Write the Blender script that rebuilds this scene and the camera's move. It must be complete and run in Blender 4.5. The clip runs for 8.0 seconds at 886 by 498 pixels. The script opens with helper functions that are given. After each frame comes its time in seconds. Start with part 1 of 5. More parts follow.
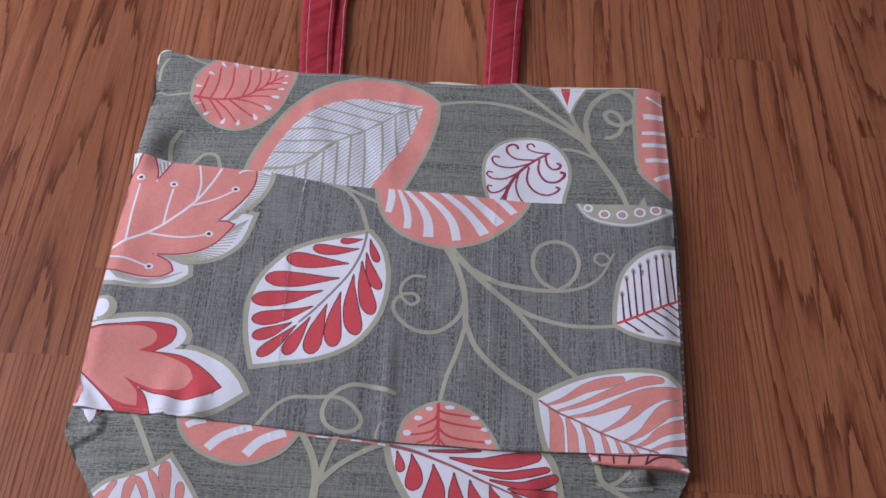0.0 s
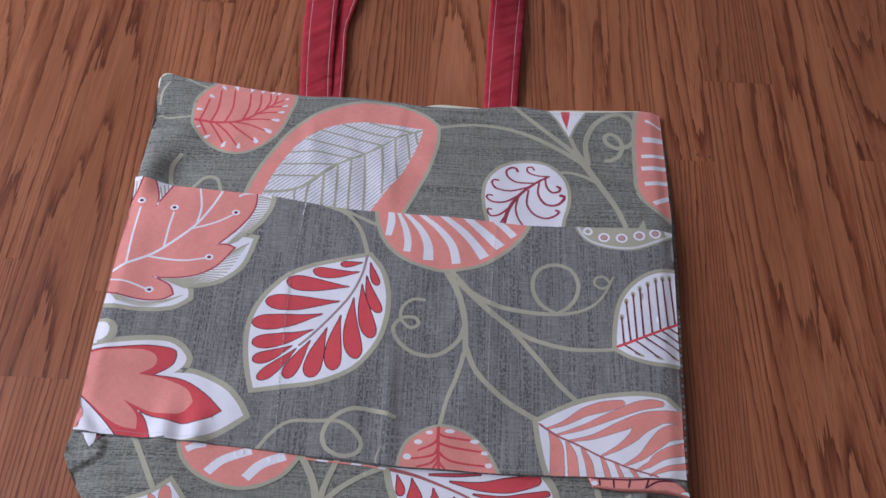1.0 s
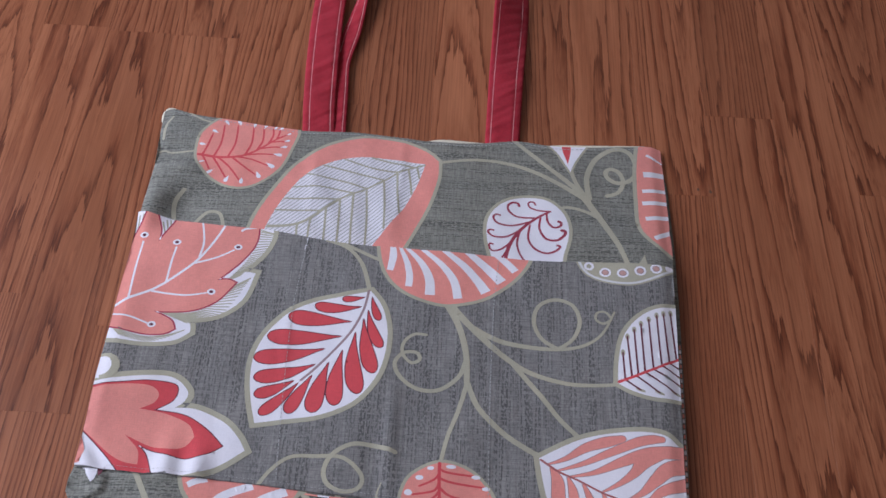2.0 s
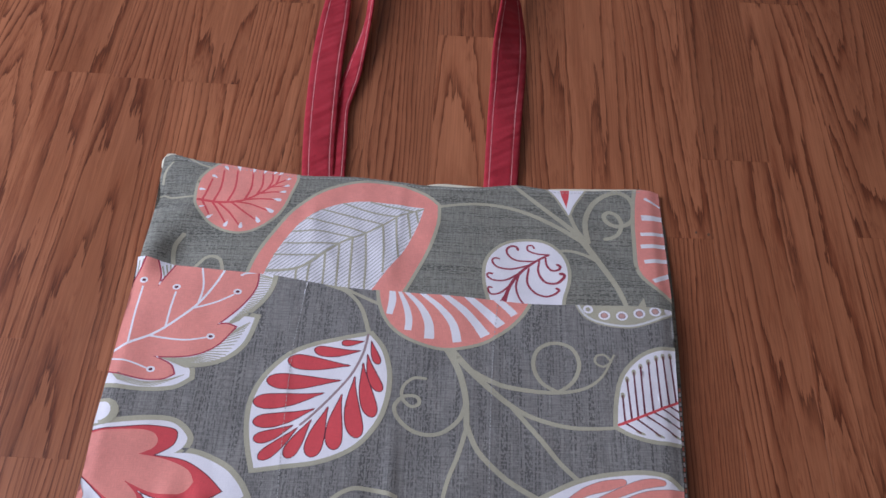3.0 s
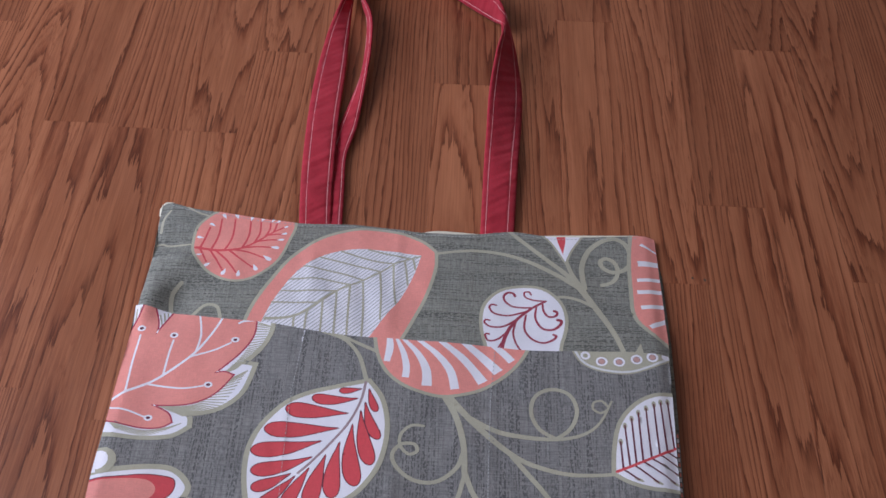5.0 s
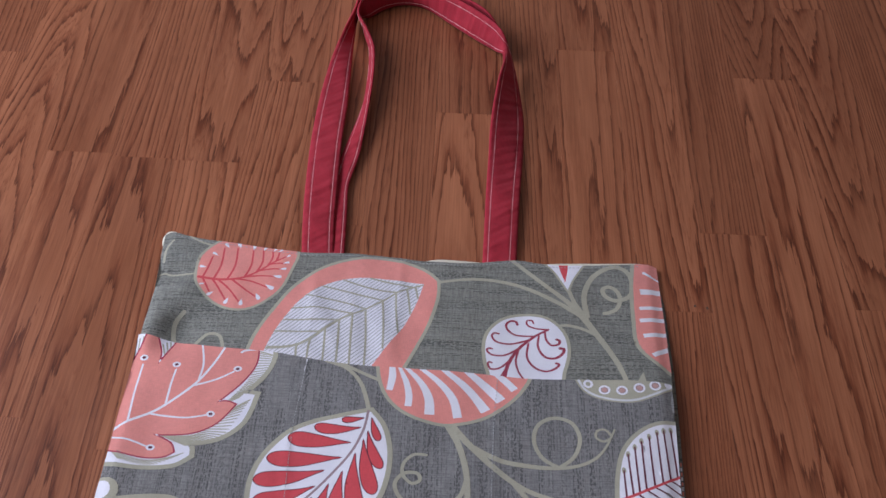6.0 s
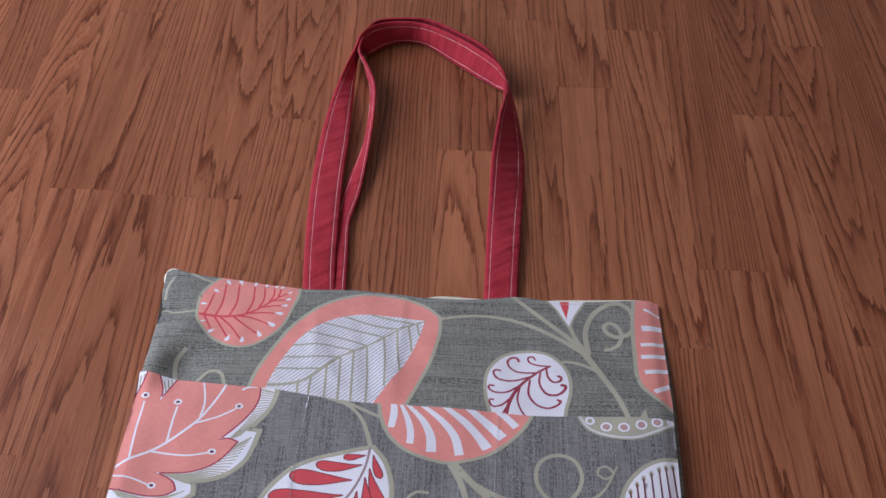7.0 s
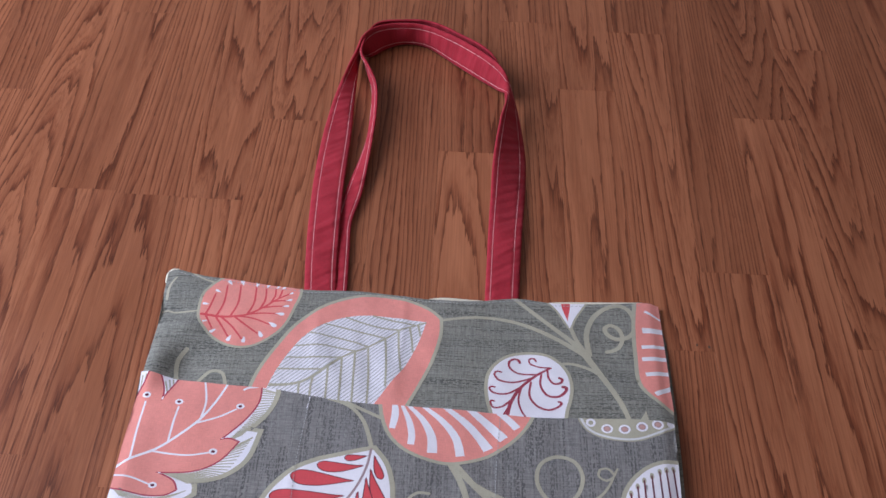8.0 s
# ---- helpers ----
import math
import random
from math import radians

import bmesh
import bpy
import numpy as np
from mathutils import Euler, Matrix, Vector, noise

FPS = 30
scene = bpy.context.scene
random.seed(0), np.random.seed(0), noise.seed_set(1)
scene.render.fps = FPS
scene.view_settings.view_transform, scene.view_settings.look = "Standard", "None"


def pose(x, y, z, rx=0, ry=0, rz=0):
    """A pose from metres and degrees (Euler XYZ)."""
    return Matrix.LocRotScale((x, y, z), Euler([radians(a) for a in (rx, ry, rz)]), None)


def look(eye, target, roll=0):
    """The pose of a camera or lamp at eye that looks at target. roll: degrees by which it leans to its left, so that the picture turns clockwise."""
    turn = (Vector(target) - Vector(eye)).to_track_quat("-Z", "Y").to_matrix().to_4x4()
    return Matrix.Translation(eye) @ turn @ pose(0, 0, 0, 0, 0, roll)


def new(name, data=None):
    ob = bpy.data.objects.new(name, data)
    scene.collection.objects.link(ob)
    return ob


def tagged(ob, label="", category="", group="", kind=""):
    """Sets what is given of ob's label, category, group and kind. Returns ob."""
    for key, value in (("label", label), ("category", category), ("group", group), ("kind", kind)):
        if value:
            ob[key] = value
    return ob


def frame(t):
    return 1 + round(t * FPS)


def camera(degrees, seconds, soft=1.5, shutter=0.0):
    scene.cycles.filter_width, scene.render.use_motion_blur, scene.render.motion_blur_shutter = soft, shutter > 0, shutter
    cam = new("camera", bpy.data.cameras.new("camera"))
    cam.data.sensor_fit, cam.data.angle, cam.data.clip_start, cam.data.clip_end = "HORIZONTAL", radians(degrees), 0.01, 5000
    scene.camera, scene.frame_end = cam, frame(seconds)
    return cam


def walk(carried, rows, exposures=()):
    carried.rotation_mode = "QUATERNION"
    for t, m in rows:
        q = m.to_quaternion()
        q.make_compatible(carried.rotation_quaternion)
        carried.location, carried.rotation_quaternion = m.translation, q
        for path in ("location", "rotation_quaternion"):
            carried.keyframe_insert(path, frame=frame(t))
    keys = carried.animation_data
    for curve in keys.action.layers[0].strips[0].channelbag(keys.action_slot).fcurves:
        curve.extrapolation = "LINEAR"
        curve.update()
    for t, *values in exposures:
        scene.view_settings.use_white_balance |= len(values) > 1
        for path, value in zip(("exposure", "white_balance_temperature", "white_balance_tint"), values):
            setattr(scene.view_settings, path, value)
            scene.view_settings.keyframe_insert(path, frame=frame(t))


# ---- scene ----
from mathutils.geometry import delaunay_2d_cdt

# ---- camera and walk ----
cam = camera(37.8, 8.0, soft=1.55)
PATH = [
    (0, (0.031, -0.905, 0.866), (0.039, 0.346, -0.694), 3.3),
    (0.5, (0.033, -0.905, 0.868), (0.039, 0.354, -0.686), 3.1),
    (1, (0.03, -0.903, 0.87), (0.038, 0.37, -0.672), 3.3),
    (1.5, (0.031, -0.902, 0.872), (0.034, 0.38, -0.664), 3.2),
    (2, (0.031, -0.901, 0.876), (0.032, 0.406, -0.638), 3.1),
    (2.2, (0.031, -0.901, 0.876), (0.0316, 0.4195, -0.6261), 2.94),
    (3.3, (0.031, -0.904, 0.877), (0.0299, 0.4587, -0.5869), 2.8),
    (3.5, (0.031, -0.904, 0.877), (0.03, 0.458, -0.588), 2.8),
    (4, (0.032, -0.905, 0.877), (0.03, 0.462, -0.584), 2.8),
    (4.5, (0.032, -0.905, 0.88), (0.031, 0.487, -0.556), 2.5),
    (4.7, (0.032, -0.905, 0.88), (0.0309, 0.4956, -0.5477), 2.52),
    (5.8, (0.032, -0.906, 0.881), (0.0269, 0.5276, -0.5136), 2.26),
    (6, (0.032, -0.906, 0.881), (0.025, 0.535, -0.506), 2.2),
    (6.5, (0.033, -0.906, 0.883), (0.023, 0.545, -0.494), 2),
    (7, (0.03, -0.906, 0.884), (0.022, 0.571, -0.464), 2.1),
    (7.5, (0.029, -0.907, 0.886), (0.02, 0.573, -0.459), 2.3),
    (8, (0.026, -0.908, 0.884), (0.022, 0.572, -0.461), 2.5),
]
walk(cam, [(t, look(eye, target, roll)) for t, eye, target, roll in PATH],
     [(0.0, 0.14), (2.0, 0.13), (4.5, 0.15), (6.0, 0.12), (6.5, 0.14), (8.0, 0.34)])

# ---- light: one window in the west wall, sky outside ----
world = bpy.data.worlds.new("sky")
scene.world = world
world.use_nodes = True
wn = world.node_tree
sky = wn.nodes.new("ShaderNodeTexSky")
sky.sky_type, sky.sun_disc = "NISHITA", False
sky.sun_elevation, sky.sun_rotation = radians(40), radians(200)
wn.links.new(sky.outputs[0], wn.nodes["Background"].inputs[0])
wn.nodes["Background"].inputs[1].default_value = 0.12


def area_lamp(name, m, width, height, power, colour):
    data = bpy.data.lights.new(name, "AREA")
    data.shape, data.size, data.size_y, data.energy, data.color = "RECTANGLE", width, height, power, colour
    ob = new(name, data)
    ob.matrix_world = m
    return ob


WEST, EAST, SOUTH, NORTH, CEIL = -2.2, 3.4, -2.6, 2.8, 2.45
WIN = (-1.05, 1.35, 0.45, 2.3)   # the window's y and z extents
area_lamp("window_daylight", look((WEST - 0.05, (WIN[0] + WIN[1]) / 2, (WIN[2] + WIN[3]) / 2), (0.1, -0.15, 0.15)),
          2.3, 1.75, 98, (0.74, 0.80, 1.0))


# ---- materials ----
def material(name, rough=0.8, metal=0.0):
    m = bpy.data.materials.new(name)
    m.use_nodes = True
    b = m.node_tree.nodes["Principled BSDF"]
    b.inputs["Roughness"].default_value, b.inputs["Metallic"].default_value = rough, metal
    return m, m.node_tree, b


def node(nt, kind, **values):
    n = nt.nodes.new("ShaderNode" + kind)
    for key, value in values.items():
        n.inputs[key.replace("_", " ")].default_value = value
    return n


def math_node(nt, op, a, b=None, clamp=False):
    n = nt.nodes.new("ShaderNodeMath")
    n.operation, n.use_clamp = op, clamp
    for i, v in enumerate((a, b)):
        if v is None:
            continue
        if hasattr(v, "is_output"):
            nt.links.new(v, n.inputs[i])
        else:
            n.inputs[i].default_value = v
    return n.outputs[0]


def stretched(nt, source, sx, sy, sz=1.0):
    """Coordinates scaled along each axis."""
    n = nt.nodes.new("ShaderNodeVectorMath")
    n.operation = "MULTIPLY"
    nt.links.new(source, n.inputs[0])
    n.inputs[1].default_value = (sx, sy, sz)
    return n.outputs[0]


def noise_of(nt, vector, detail=2.0, rough=0.5, distortion=0.0):
    n = node(nt, "TexNoise", Scale=1.0, Detail=detail, Roughness=rough, Distortion=distortion)
    nt.links.new(vector, n.inputs["Vector"])
    return n.outputs["Fac"]


def ramp(nt, fac, stops):
    n = nt.nodes.new("ShaderNodeValToRGB")
    e = n.color_ramp.elements
    while len(e) < len(stops):
        e.new(0.5)
    for el, (p, c) in zip(e, stops):
        el.position, el.color = p, (*c, 1) if len(c) == 3 else c
    nt.links.new(fac, n.inputs[0])
    return n.outputs[0]


def mixed(nt, fac, a, b, blend="MIX"):
    n = nt.nodes.new("ShaderNodeMix")
    n.data_type, n.blend_type = "RGBA", blend
    for sock, v in ((n.inputs[0], fac), (n.inputs[6], a), (n.inputs[7], b)):
        if hasattr(v, "is_output"):
            nt.links.new(v, sock)
        elif isinstance(v, (int, float)):
            sock.default_value = v
        else:
            sock.default_value = (*v, 1)
    return n.outputs[2]


def bumped(nt, bsdf, height, strength, distance):
    n = node(nt, "Bump", Strength=strength, Distance=distance)
    nt.links.new(height, n.inputs["Height"])
    nt.links.new(n.outputs[0], bsdf.inputs["Normal"])


PALE_YARN = (0.35, 0.345, 0.315)


def cloth(name, colour, slub=(0.0, 0.0, 0.0), strength=0.0, upright=True, tint=0.12, sheen=0.1, crinkle=0.0):
    """Woven cotton: threads both ways, darker slub yarn printed in broken lines along one way, soft creases."""
    m, nt, b = material(name, 0.85)
    b.inputs["Sheen Weight"].default_value = sheen
    co = nt.nodes.new("ShaderNodeNewGeometry").outputs["Position"]
    warp = noise_of(nt, stretched(nt, co, 1500, 160), 1.0)
    weft = noise_of(nt, stretched(nt, co, 160, 1500), 1.0)
    blot = noise_of(nt, stretched(nt, co, 22, 22), 3.0)
    grain = math_node(nt, "ADD", math_node(nt, "MULTIPLY", warp, 0.5), math_node(nt, "MULTIPLY", weft, 0.5))
    shade = ramp(nt, grain, [(0.3, (1 - 2.2 * tint,) * 3), (0.7, (1 + 0.6 * tint,) * 3)])
    col = mixed(nt, 1.0, colour, shade, "MULTIPLY")
    wear = ramp(nt, blot, [(0.3, (0.93, 0.93, 0.94)), (0.7, (1.05, 1.04, 1.03))])
    col = mixed(nt, 1.0, col, wear, "MULTIPLY")
    if strength:
        def way(u, v):
            return (u, v) if upright else (v, u)
        row = ramp(nt, noise_of(nt, stretched(nt, co, *way(620, 14)), 1.0), [(0.44, (0, 0, 0)), (0.52, (1, 1, 1))])
        dash = ramp(nt, noise_of(nt, stretched(nt, co, *way(620, 300)), 1.0), [(0.44, (0.05,) * 3), (0.54, (1, 1, 1))])
        band = ramp(nt, noise_of(nt, stretched(nt, co, *way(110, 9)), 2.0), [(0.36, (0.35,) * 3), (0.58, (1,) * 3)])
        pick = ramp(nt, noise_of(nt, stretched(nt, co, *way(60, 760)), 1.0), [(0.46, (0, 0, 0)), (0.6, (1, 1, 1))])
        pale = ramp(nt, noise_of(nt, stretched(nt, co, *way(420, 30)), 1.0), [(0.52, (0, 0, 0)), (0.66, (1, 1, 1))])
        f = math_node(nt, "MULTIPLY", math_node(nt, "MULTIPLY", row, dash), math_node(nt, "MULTIPLY", band, strength))
        col = mixed(nt, math_node(nt, "MULTIPLY", pale, 0.28), col, PALE_YARN)
        col = mixed(nt, math_node(nt, "MULTIPLY", pick, strength * 0.36), col, slub)
        col = mixed(nt, f, col, slub)
    nt.links.new(col, b.inputs["Base Color"])
    crease = noise_of(nt, stretched(nt, co, 45, 45), 3.0)
    height = math_node(nt, "ADD", math_node(nt, "MULTIPLY", grain, 0.35), math_node(nt, "MULTIPLY", crease, 1.6))
    if crinkle:
        turned = node(nt, "VectorRotate", Angle=radians(-35))
        nt.links.new(co, turned.inputs["Vector"])
        pucker = noise_of(nt, stretched(nt, turned.outputs[0], 14, 75), 1.0)
        height = math_node(nt, "ADD", height, math_node(nt, "MULTIPLY", pucker, crinkle))
    bumped(nt, b, height, 0.5, 0.0012)
    return m


PALE_OAK = ((0.250, 0.083, 0.037), (0.338, 0.121, 0.056))
RUDDY_OAK = ((0.133, 0.032, 0.0125), (0.188, 0.0485, 0.0195))
DARK_OAK = (0.068, 0.018, 0.008)


def laminate(name, per_island):
    """Red-oak laminate: growth rings round each strip's own heart line, with jagged pale and ruddy bands, pores and fibre."""
    m, nt, b = material(name, 0.42)
    geo = nt.nodes.new("ShaderNodeNewGeometry")
    place = nt.nodes.new("ShaderNodeSeparateXYZ")
    nt.links.new(geo.outputs["Position"], place.inputs[0])
    if per_island:
        rnd = geo.outputs["Random Per Island"]
        ring_sum = math_node(nt, "MULTIPLY", place.outputs[0], 90.0)
        tone = rnd
    else:
        info = nt.nodes.new("ShaderNodeObjectInfo")
        rnd = info.outputs["Random"]
        own = nt.nodes.new("ShaderNodeSeparateColor")
        nt.links.new(info.outputs["Color"], own.inputs[0])
        across = nt.nodes.new("ShaderNodeSeparateXYZ")
        nt.links.new(nt.nodes.new("ShaderNodeTexCoord").outputs["Generated"], across.inputs[0])
        heart = math_node(nt, "SUBTRACT", math_node(nt, "MULTIPLY", own.outputs[0], 5.0), 2.0)
        off = math_node(nt, "SUBTRACT", across.outputs[0], heart)
        bow = math_node(nt, "MULTIPLY", math_node(nt, "MULTIPLY", off, off), math_node(nt, "MULTIPLY", own.outputs[1], 20.0))
        lean = math_node(nt, "SUBTRACT", math_node(nt, "MULTIPLY", own.outputs[2], 120.0), 60.0)
        ring_sum = math_node(nt, "SUBTRACT", bow, math_node(nt, "MULTIPLY", place.outputs[1], lean))
        tone = info.outputs["Alpha"]
    shift = nt.nodes.new("ShaderNodeCombineXYZ")
    nt.links.new(math_node(nt, "MULTIPLY", rnd, 37.0), shift.inputs[0])
    nt.links.new(math_node(nt, "MULTIPLY", rnd, 91.0), shift.inputs[1])
    moved = nt.nodes.new("ShaderNodeVectorMath")
    moved.operation = "ADD"
    nt.links.new(geo.outputs["Position"], moved.inputs[0])
    nt.links.new(shift.outputs[0], moved.inputs[1])
    p = moved.outputs[0]
    for scale, detail, amount in (((13, 1.2), 1.0, 5.0), ((42, 0.9), 1.0, 3.2), ((55, 3.6), 1.0, 1.1), ((240, 13), 2.0, 0.5), ((800, 36), 1.0, 0.3)):
        ring_sum = math_node(nt, "ADD", ring_sum, math_node(nt, "MULTIPLY", noise_of(nt, stretched(nt, p, *scale), detail), amount))
    ring = math_node(nt, "FRACT", ring_sum)
    # a ring begins with a thin dark row of pores, goes on ruddy and ends pale
    early = ramp(nt, ring, [(0.0, (0, 0, 0)), (0.04, (1,) * 3), (0.12, (0.4,) * 3), (0.24, (0, 0, 0))])
    ruddy_part = ramp(nt, ring, [(0.0, (0, 0, 0)), (0.04, (1, 1, 1)), (0.18, (0.85,) * 3), (0.30, (0.32,) * 3), (0.55, (0, 0, 0)), (1.0, (0, 0, 0))])
    thin = math_node(nt, "FRACT", math_node(nt, "MULTIPLY", ring_sum, 3.0))
    thin = ramp(nt, thin, [(0.0, (0, 0, 0)), (0.1, (1, 1, 1)), (0.32, (0.2,) * 3), (0.5, (0, 0, 0))])
    pale = ramp(nt, noise_of(nt, stretched(nt, p, 55, 3.0), 3.0), [(0.3, PALE_OAK[0]), (0.7, PALE_OAK[1])])
    ruddy = ramp(nt, noise_of(nt, stretched(nt, p, 45, 5.0), 2.0), [(0.35, RUDDY_OAK[0]), (0.65, RUDDY_OAK[1])])
    fade = ramp(nt, noise_of(nt, stretched(nt, p, 26, 4.0), 2.0), [(0.36, (0.45,) * 3), (0.56, (1,) * 3)])
    broken = ramp(nt, noise_of(nt, stretched(nt, p, 700, 40), 2.0), [(0.34, (0.45,) * 3), (0.56, (1,) * 3)])
    pores = ramp(nt, noise_of(nt, stretched(nt, p, 950, 34), 2.0), [(0.55, (0, 0, 0)), (0.66, (1, 1, 1))])
    near = ramp(nt, noise_of(nt, stretched(nt, p, 40, 3.0), 1.0), [(0.42, (0.1,) * 3), (0.6, (1,) * 3)])
    col = mixed(nt, math_node(nt, "MULTIPLY", ruddy_part, math_node(nt, "MULTIPLY", fade, 0.95)), pale, ruddy)
    col = mixed(nt, math_node(nt, "MULTIPLY", math_node(nt, "MULTIPLY", thin, near), 0.55), col, ruddy)
    col = mixed(nt, math_node(nt, "MULTIPLY", math_node(nt, "MULTIPLY", early, broken), 0.82), col, DARK_OAK)
    col = mixed(nt, math_node(nt, "MULTIPLY", math_node(nt, "MULTIPLY", pores, near), 0.28), col, DARK_OAK)
    fibre = ramp(nt, noise_of(nt, stretched(nt, p, 640, 11), 3.0), [(0.3, (0.86, 0.85, 0.84)), (0.7, (1.13, 1.14, 1.15))])
    col = mixed(nt, 1.0, col, fibre, "MULTIPLY")
    shade = ramp(nt, tone, [(0.0, (0.80, 0.77, 0.75)), (0.5, (1.0, 1.0, 1.0)), (1.0, (1.25, 1.29, 1.31))])
    col = mixed(nt, 1.0, col, shade, "MULTIPLY")
    nt.links.new(col, b.inputs["Base Color"])
    gloss = ramp(nt, noise_of(nt, stretched(nt, p, 9, 9), 3.0), [(0.3, (0.34,) * 3), (0.7, (0.44,) * 3)])
    nt.links.new(gloss, b.inputs["Roughness"])
    b.inputs["Specular IOR Level"].default_value = 0.34
    bumped(nt, b, pores, 0.12, 0.0003)
    return m


def plain(name, colour, rough, scale=30, spread=0.06, bump=0.0):
    m, nt, b = material(name, rough)
    co = nt.nodes.new("ShaderNodeNewGeometry").outputs["Position"]
    n = noise_of(nt, stretched(nt, co, scale, scale, scale), 4.0)
    tint = ramp(nt, n, [(0.3, (1 - spread,) * 3), (0.7, (1 + spread,) * 3)])
    nt.links.new(mixed(nt, 1.0, colour, tint, "MULTIPLY"), b.inputs["Base Color"])
    if bump:
        bumped(nt, b, n, bump, 0.001)
    return m


GREY_UP = cloth("grey_cloth_upright", (0.248, 0.238, 0.224), (0.055, 0.053, 0.052), 0.8, True)
GREY_FLAT = cloth("grey_cloth_level", (0.258, 0.256, 0.212), (0.055, 0.054, 0.047), 0.8, False)
PLUM = cloth("plum_print", (0.35, 0.038, 0.07))
PINK = cloth("dusky_print", (0.56, 0.33, 0.29))
HATCH = cloth("hatch_print", (0.48, 0.48, 0.47))
MAUVE = cloth("mauve_print", (0.36, 0.25, 0.26))
ROSE = cloth("rose_print", (0.42, 0.12, 0.12))
WHITE = cloth("white_print", (0.80, 0.78, 0.82), tint=0.03)
SILVER = cloth("silver_print", (0.67, 0.67, 0.66), tint=0.04)
CORAL = cloth("coral_print", (0.80, 0.285, 0.235), tint=0.07)
RED = cloth("red_print", (0.66, 0.068, 0.08), tint=0.07)
CRIMSON = cloth("crimson_print", (0.40, 0.035, 0.075), tint=0.05)
MAROON = cloth("maroon_print", (0.13, 0.018, 0.035), tint=0.05)
BEIGE = cloth("beige_print", (0.43, 0.405, 0.30), tint=0.07)
CREAM = cloth("cream_lining", (0.74, 0.68, 0.52), tint=0.05)
STRAP = cloth("crimson_twill", (0.40, 0.010, 0.026), tint=0.14, sheen=0.03, crinkle=7.0)
THREAD = cloth("pale_thread", (0.74, 0.33, 0.33), tint=0.05)
PALE_THREAD = cloth("grey_thread", (0.42, 0.42, 0.41), tint=0.05)
OAK = laminate("oak_laminate", False)
OAK_FAR = laminate("oak_laminate_far", True)
WALL = plain("wall_paint", (0.37, 0.34, 0.295), 0.85, 14, 0.03, 0.1)
CEILING = plain("ceiling_paint", (0.66, 0.66, 0.64), 0.9, 20, 0.03, 0.1)
TRIM = plain("white_trim", (0.78, 0.77, 0.74), 0.45, 20, 0.03)
UNDERLAY = plain("underlay", (0.12, 0.07, 0.045), 0.9, 40, 0.1)


# ---- building helpers ----
P = 0.00055   # the printed line unit


def mesh_of(name, verts, faces, mats, ids=None, smooth=True):
    me = bpy.data.meshes.new(name)
    me.from_pydata(verts, [], faces)
    for m in mats:
        me.materials.append(m)
    if ids is not None:
        me.polygons.foreach_set("material_index", ids)
    me.polygons.foreach_set("use_smooth", [smooth] * len(faces))
    me.update()
    return me


def part(name, me, parent=None, label=""):
    ob = new(name, me)
    if parent is not None:
        ob.parent = parent
        ob.matrix_parent_inverse = parent.matrix_world.inverted()
    return tagged(ob, label) if label else ob


def box_mesh(name, x0, x1, y0, y1, z0, z1, mat, edge=0.0):
    bm = bmesh.new()
    bmesh.ops.create_cube(bm, size=1.0)
    for v in bm.verts:
        v.co = ((x0 + x1) / 2 + v.co.x * (x1 - x0), (y0 + y1) / 2 + v.co.y * (y1 - y0), (z0 + z1) / 2 + v.co.z * (z1 - z0))
    if edge:
        bmesh.ops.bevel(bm, geom=bm.edges[:], offset=edge, segments=2, affect="EDGES")
    me = bpy.data.meshes.new(name)
    bm.to_mesh(me)
    bm.free()
    me.materials.append(mat)
    return me


def spline(pts, n=7, closed=False):
    """A smooth curve through the points (any dimension)."""
    P = [np.array(p, float) for p in pts]
    N = len(P)
    out = []
    for i in range(N if closed else N - 1):
        a, b, c, d = (P[(i + k) % N] if closed else P[min(max(i + k, 0), N - 1)] for k in (-1, 0, 1, 2))
        for s in range(n):
            t = s / n
            out.append(0.5 * (2 * b + (c - a) * t + (2 * a - 5 * b + 4 * c - d) * t * t + (3 * b - a - 3 * c + d) * t ** 3))
    if not closed:
        out.append(P[-1])
    return out


def ccw(poly):
    s = sum(p[0] * q[1] - q[0] * p[1] for p, q in zip(poly, poly[1:] + poly[:1]))
    return poly if s > 0 else poly[::-1]


def blob(*pts):
    """A smooth closed outline."""
    return ccw(spline(pts, 7, True))


def corner(*runs):
    """A closed outline of smooth runs that meet in corners."""
    out = []
    for run in runs:
        out += spline(run, 6)[:-1]
    return ccw(out)


def grow(poly, d):
    """The outline pushed outwards by d."""
    P = [np.array(p[:2], float) for p in ccw(list(poly))]
    out = []
    for i, p in enumerate(P):
        a, b = p - P[i - 1], P[(i + 1) % len(P)] - p
        a, b = a / (np.linalg.norm(a) + 1e-9), b / (np.linalg.norm(b) + 1e-9)
        t = a + b
        t = t / (np.linalg.norm(t) + 1e-9)
        k = 1 / max(0.6, math.sqrt(max(0.0, (1 + a @ b) / 2)))
        out.append(p + np.array((t[1], -t[0])) * d * k)
    return out


def disc(c, rx, ry=None, turn=0.0, n=14):
    ry = ry or rx
    cs, sn = math.cos(turn), math.sin(turn)
    return [np.array((c[0] + rx * math.cos(a) * cs - ry * math.sin(a) * sn, c[1] + rx * math.cos(a) * sn + ry * math.sin(a) * cs))
            for a in (2 * math.pi * i / n for i in range(n))]


